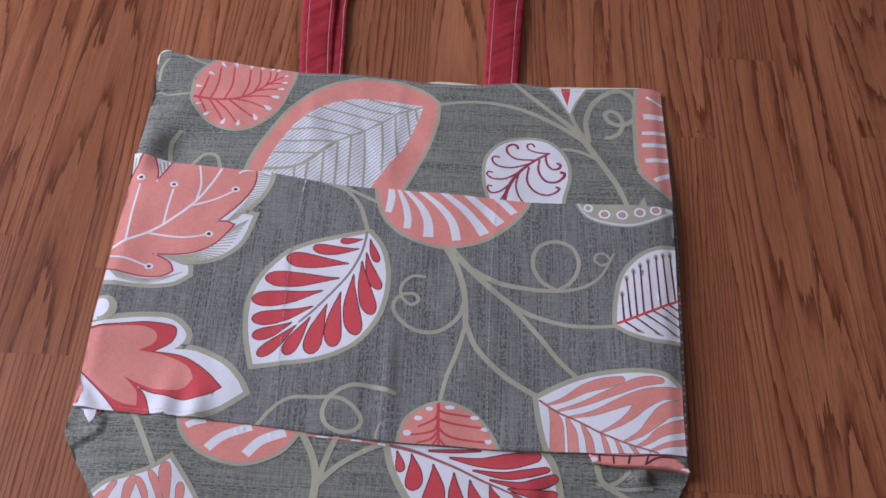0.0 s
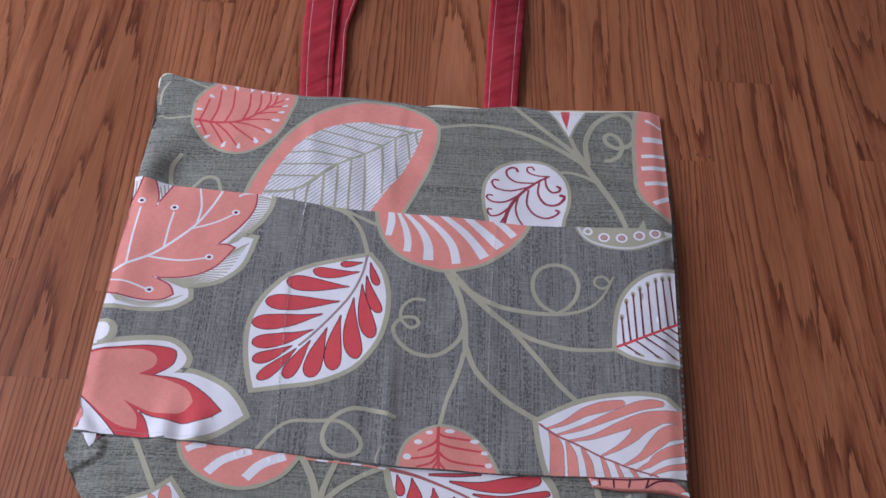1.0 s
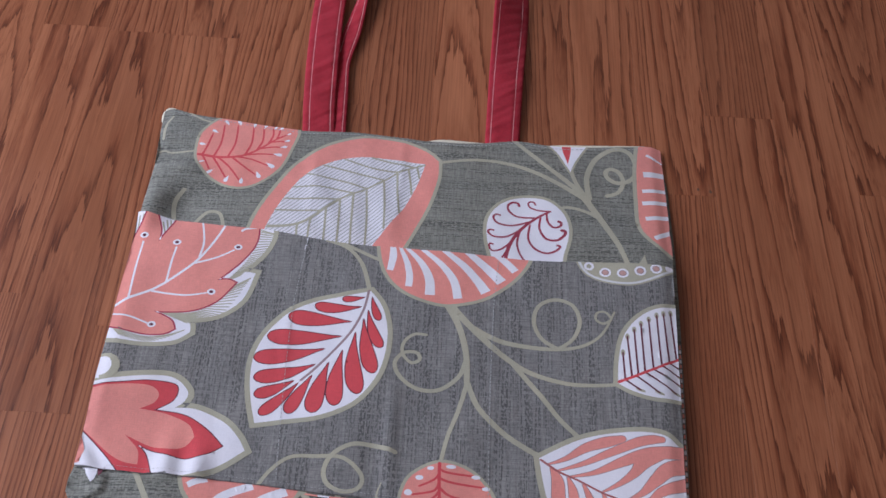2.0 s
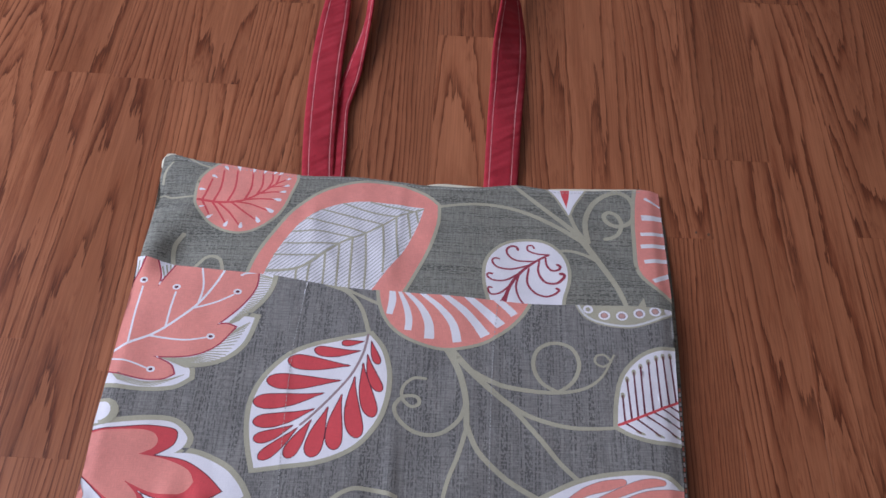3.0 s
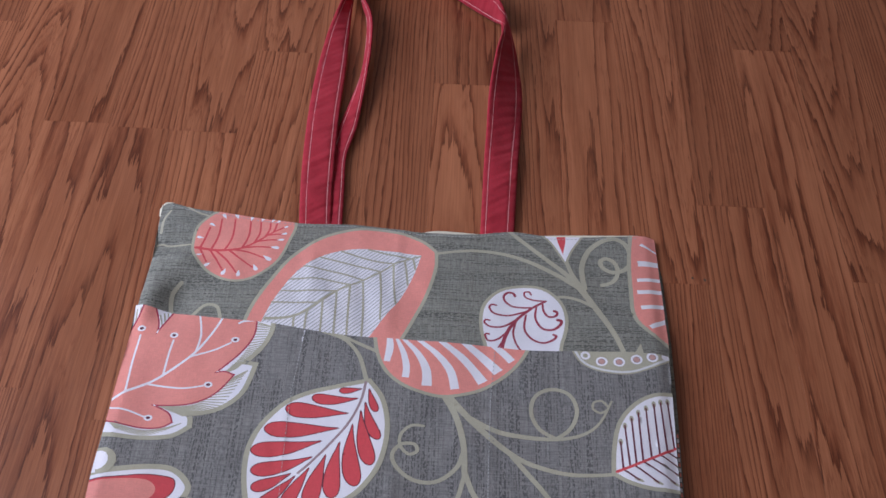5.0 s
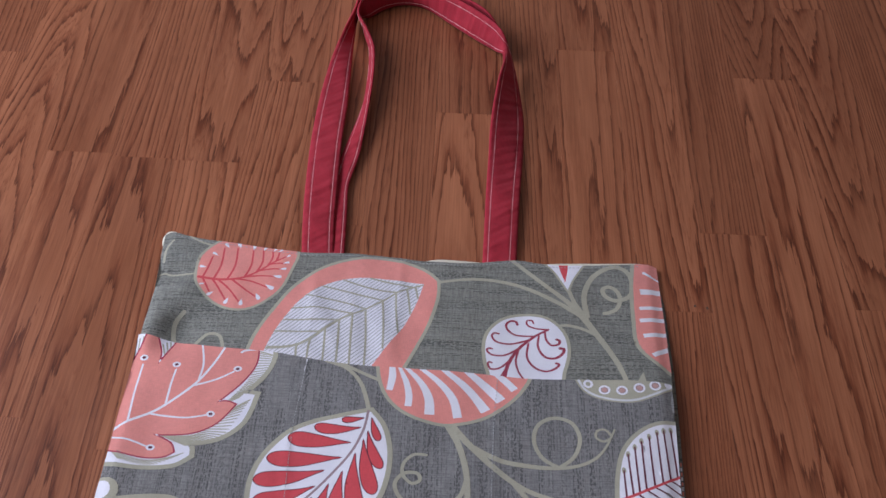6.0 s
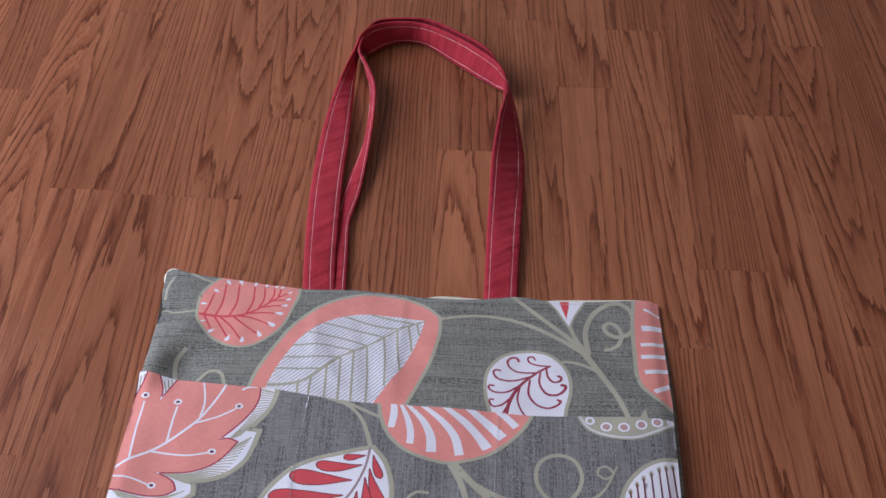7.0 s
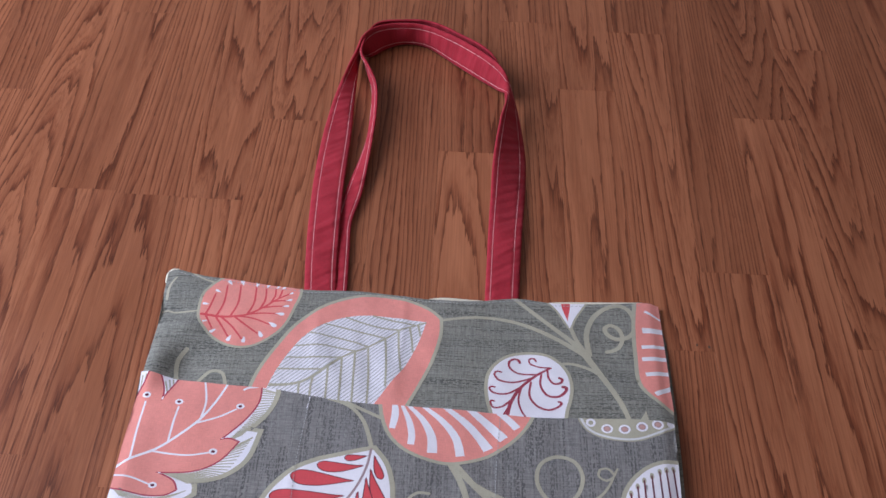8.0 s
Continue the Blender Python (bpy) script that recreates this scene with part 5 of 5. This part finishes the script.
tack = line([(-0.0885, -0.1492), (-0.0885, -0.1532)], 2.2 * P, 1.6 * P, n=2) + line([(-0.0892, -0.1566), (-0.0897, -0.1613)], 1.8 * P, 1.2 * P, n=2)
printed("bar_tack", "p", [(WHITE, tack)], "white bar tack at the pocket mouth", lift=0.0006)
tuft = ccw([np.array(q) for q in ((0.2002, -0.1657), (0.2059, -0.1572), (0.2105, -0.1485), (0.2129, -0.1663))])
printed("bud_print", "u", [(BEIGE, [tuft])], "beige leaf tip above the pocket mouth", lift=0.0004)
down = np.array((0.0, -0.0035))
stitches(upper_z, [TOP[i] + down for i in range(4, len(TOP) - 4, 4)], upper, wide=0.0007)
stitches(pocket_z, [(-0.0885, -0.1492), (-0.0907, -0.1886), (-0.0928, -0.2263), (-0.0918, -0.2965), (-0.0891, -0.3505), (-0.0866, -0.3936)], pocket)
stitches(pocket_z, [(0.0808, -0.1625), (0.0776, -0.2149), (0.0764, -0.2628), (0.0757, -0.3297), (0.0761, -0.4012)], pocket)
stitches(pocket_z, [HEM[i] - down for i in range(4, len(HEM) - 4, 4)], pocket, pitch=0.0024, wide=0.0003)

ticks, tocks = [], []
for k in range(23, 31):
    a, b = HEM[k] - np.array((0, 0.0022)), HEM[k + 1] - np.array((0, 0.0022))
    (ticks if k % 3 else tocks).extend(line([a, b], 2.6 * P, n=1, caps=False))
printed("edge_print", "g", [(CORAL, ticks), (WHITE, tocks)], "printed seam edge below the hem", lift=0.001)

# ---- handles ----
def ribbon(name, one, other, parent, label, thick=0.0024):
    """A webbing strap between two edge curves, with a line of topstitching along each edge."""
    A, B = spline(one, 9), spline(other, 9)
    M = 20
    vs = []

    def up_of(i):
        along = A[min(i + 1, len(A) - 1)] + B[min(i + 1, len(B) - 1)] - A[max(i - 1, 0)] - B[max(i - 1, 0)]
        up = np.cross(along, A[i] - B[i])
        return up / (np.linalg.norm(up) + 1e-9)

    def seam_dip(t):
        return 0.0005 * (math.exp(-((t - 0.2) / 0.035) ** 2) + math.exp(-((t - 0.86) / 0.035) ** 2))

    for i, (a, b) in enumerate(zip(A, B)):
        for j in range(M + 1):
            t = j / M
            p = a + (b - a) * t
            p = p + up_of(i) * (0.0016 * (1 - abs(2 * t - 1) ** 5) + 0.0005 * math.sin(i * 0.55 + 4 * t + math.sin(i * 0.21)) * math.sin(math.pi * t) - seam_dip(t))
            vs.append(tuple(p))
    fs = [(i * (M + 1) + j, (i + 1) * (M + 1) + j, (i + 1) * (M + 1) + j + 1, i * (M + 1) + j + 1) for i in range(len(A) - 1) for j in range(M)]
    ob = part(name, mesh_of(name, vs, fs, [STRAP]), parent, label)
    s = ob.modifiers.new("thickness", "SOLIDIFY")
    s.thickness, s.offset = thick, 0.0
    for t in (0.2, 0.86):
        line_pts = [a + (b - a) * t for a, b in zip(A, B)]
        across = [(b - a) / (np.linalg.norm(b - a) + 1e-9) for a, b in zip(A, B)]
        sv, sf = [], []
        fine = spline(line_pts, 4)
        wide = spline(across, 4)
        for i in range(0, len(fine) - 1):
            p, q = fine[i], fine[i + 1]
            q = p + (q - p) * 0.82
            d = (q - p) / (np.linalg.norm(q - p) + 1e-9)
            w = wide[i] / (np.linalg.norm(wide[i]) + 1e-9)
            up = np.cross(w, d)
            up = up / (np.linalg.norm(up) + 1e-9)
            h = thick / 2 + 0.0012
            k = len(sv)
            sv += [tuple(p - w * 0.0004 + up * h), tuple(q - w * 0.0004 + up * h), tuple(q + w * 0.0004 + up * h), tuple(p + w * 0.0004 + up * h),
                   tuple(p + up * (h + 0.0003)), tuple(q + up * (h + 0.0003))]
            sf += [(k, k + 1, k + 5, k + 4), (k + 4, k + 5, k + 2, k + 3)]
        part("stitching", mesh_of("stitching", sv, sf, [THREAD]), ob, "pale pink topstitching")
    return ob


ribbon("handle",
       [(-0.1080, -0.0190, 0.0022), (-0.1118, 0.0259, 0.0050), (-0.1153, 0.0841, 0.0060), (-0.1172, 0.1571, 0.0060), (-0.1155, 0.2237, 0.0080), (-0.1095, 0.2929, 0.0120), (-0.0999, 0.3471, 0.0180), (-0.0894, 0.3820, 0.0260),
        (-0.0835, 0.4009, 0.0330), (-0.0680, 0.4204, 0.0340), (-0.0386, 0.4291, 0.0340), (-0.0077, 0.4254, 0.0340), (0.0303, 0.4013, 0.0340), (0.0669, 0.3659, 0.0340), (0.0849, 0.3416, 0.0310), (0.0930, 0.3251, 0.0160),
        (0.1025, 0.2820, 0.0040), (0.1086, 0.2112, 0.0030), (0.1071, 0.1484, 0.0030), (0.1030, 0.0816, 0.0060), (0.0987, -0.0172, 0.0022)],
       [(-0.0778, -0.0169, 0.0022), (-0.0812, 0.0281, 0.0050), (-0.0832, 0.0853, 0.0070), (-0.0848, 0.1571, 0.0080), (-0.0845, 0.2260, 0.0080), (-0.0864, 0.3016, 0.0070), (-0.0881, 0.3626, 0.0040), (-0.0864, 0.4000, 0.0030),
        (-0.0742, 0.4009, 0.0030), (-0.0582, 0.4181, 0.0030), (-0.0362, 0.4311, 0.0030), (-0.0070, 0.4260, 0.0030), (0.0270, 0.3922, 0.0030), (0.0580, 0.3615, 0.0030), (0.0792, 0.3382, 0.0060), (0.0871, 0.3023, 0.0240),
        (0.0798, 0.2511, 0.0280), (0.0728, 0.1895, 0.0220), (0.0706, 0.1339, 0.0130), (0.0688, 0.0770, 0.0080), (0.0665, -0.0193, 0.0022)],
       bag, "crimson cotton strap looped on the floor")
ribbon("handle",
       [(-0.0886, -0.0165, 0.0010), (-0.0894, 0.0484, 0.0010), (-0.0874, 0.1006, 0.0010), (-0.0833, 0.1408, 0.0020), (-0.0748, 0.1831, 0.0030), (-0.0663, 0.2326, 0.0040), (-0.0651, 0.2855, 0.0040), (-0.0670, 0.3297, 0.0040),
        (-0.0750, 0.3660, 0.0040), (-0.0824, 0.4100, 0.0030), (-0.0703, 0.4280, 0.0030), (-0.0389, 0.4394, 0.0030), (-0.0046, 0.4384, 0.0030), (0.0329, 0.4119, 0.0030), (0.0703, 0.3758, 0.0030), (0.0868, 0.3402, 0.0010),
        (0.0885, 0.2689, 0.0010), (0.0832, 0.1680, 0.0010), (0.0775, -0.0174, 0.0010)],
       [(-0.0680, -0.0152, 0.0020), (-0.0705, 0.0495, 0.0030), (-0.0722, 0.0925, 0.0040), (-0.0655, 0.1361, 0.0050), (-0.0620, 0.1766, 0.0090), (-0.0593, 0.2238, 0.0150), (-0.0583, 0.2722, 0.0180), (-0.0614, 0.3158, 0.0220),
        (-0.0720, 0.3457, 0.0260), (-0.0839, 0.3794, 0.0280), (-0.0703, 0.4240, 0.0340), (-0.0389, 0.4354, 0.0340), (-0.0046, 0.4344, 0.0340), (0.0329, 0.4089, 0.0340), (0.0703, 0.3728, 0.0320), (0.0912, 0.3363, 0.0040),
        (0.0987, 0.2592, 0.0010), (0.0990, 0.1691, 0.0010), (0.0922, -0.0165, 0.0010)],
       bag, "crimson cotton strap partly under the other one")
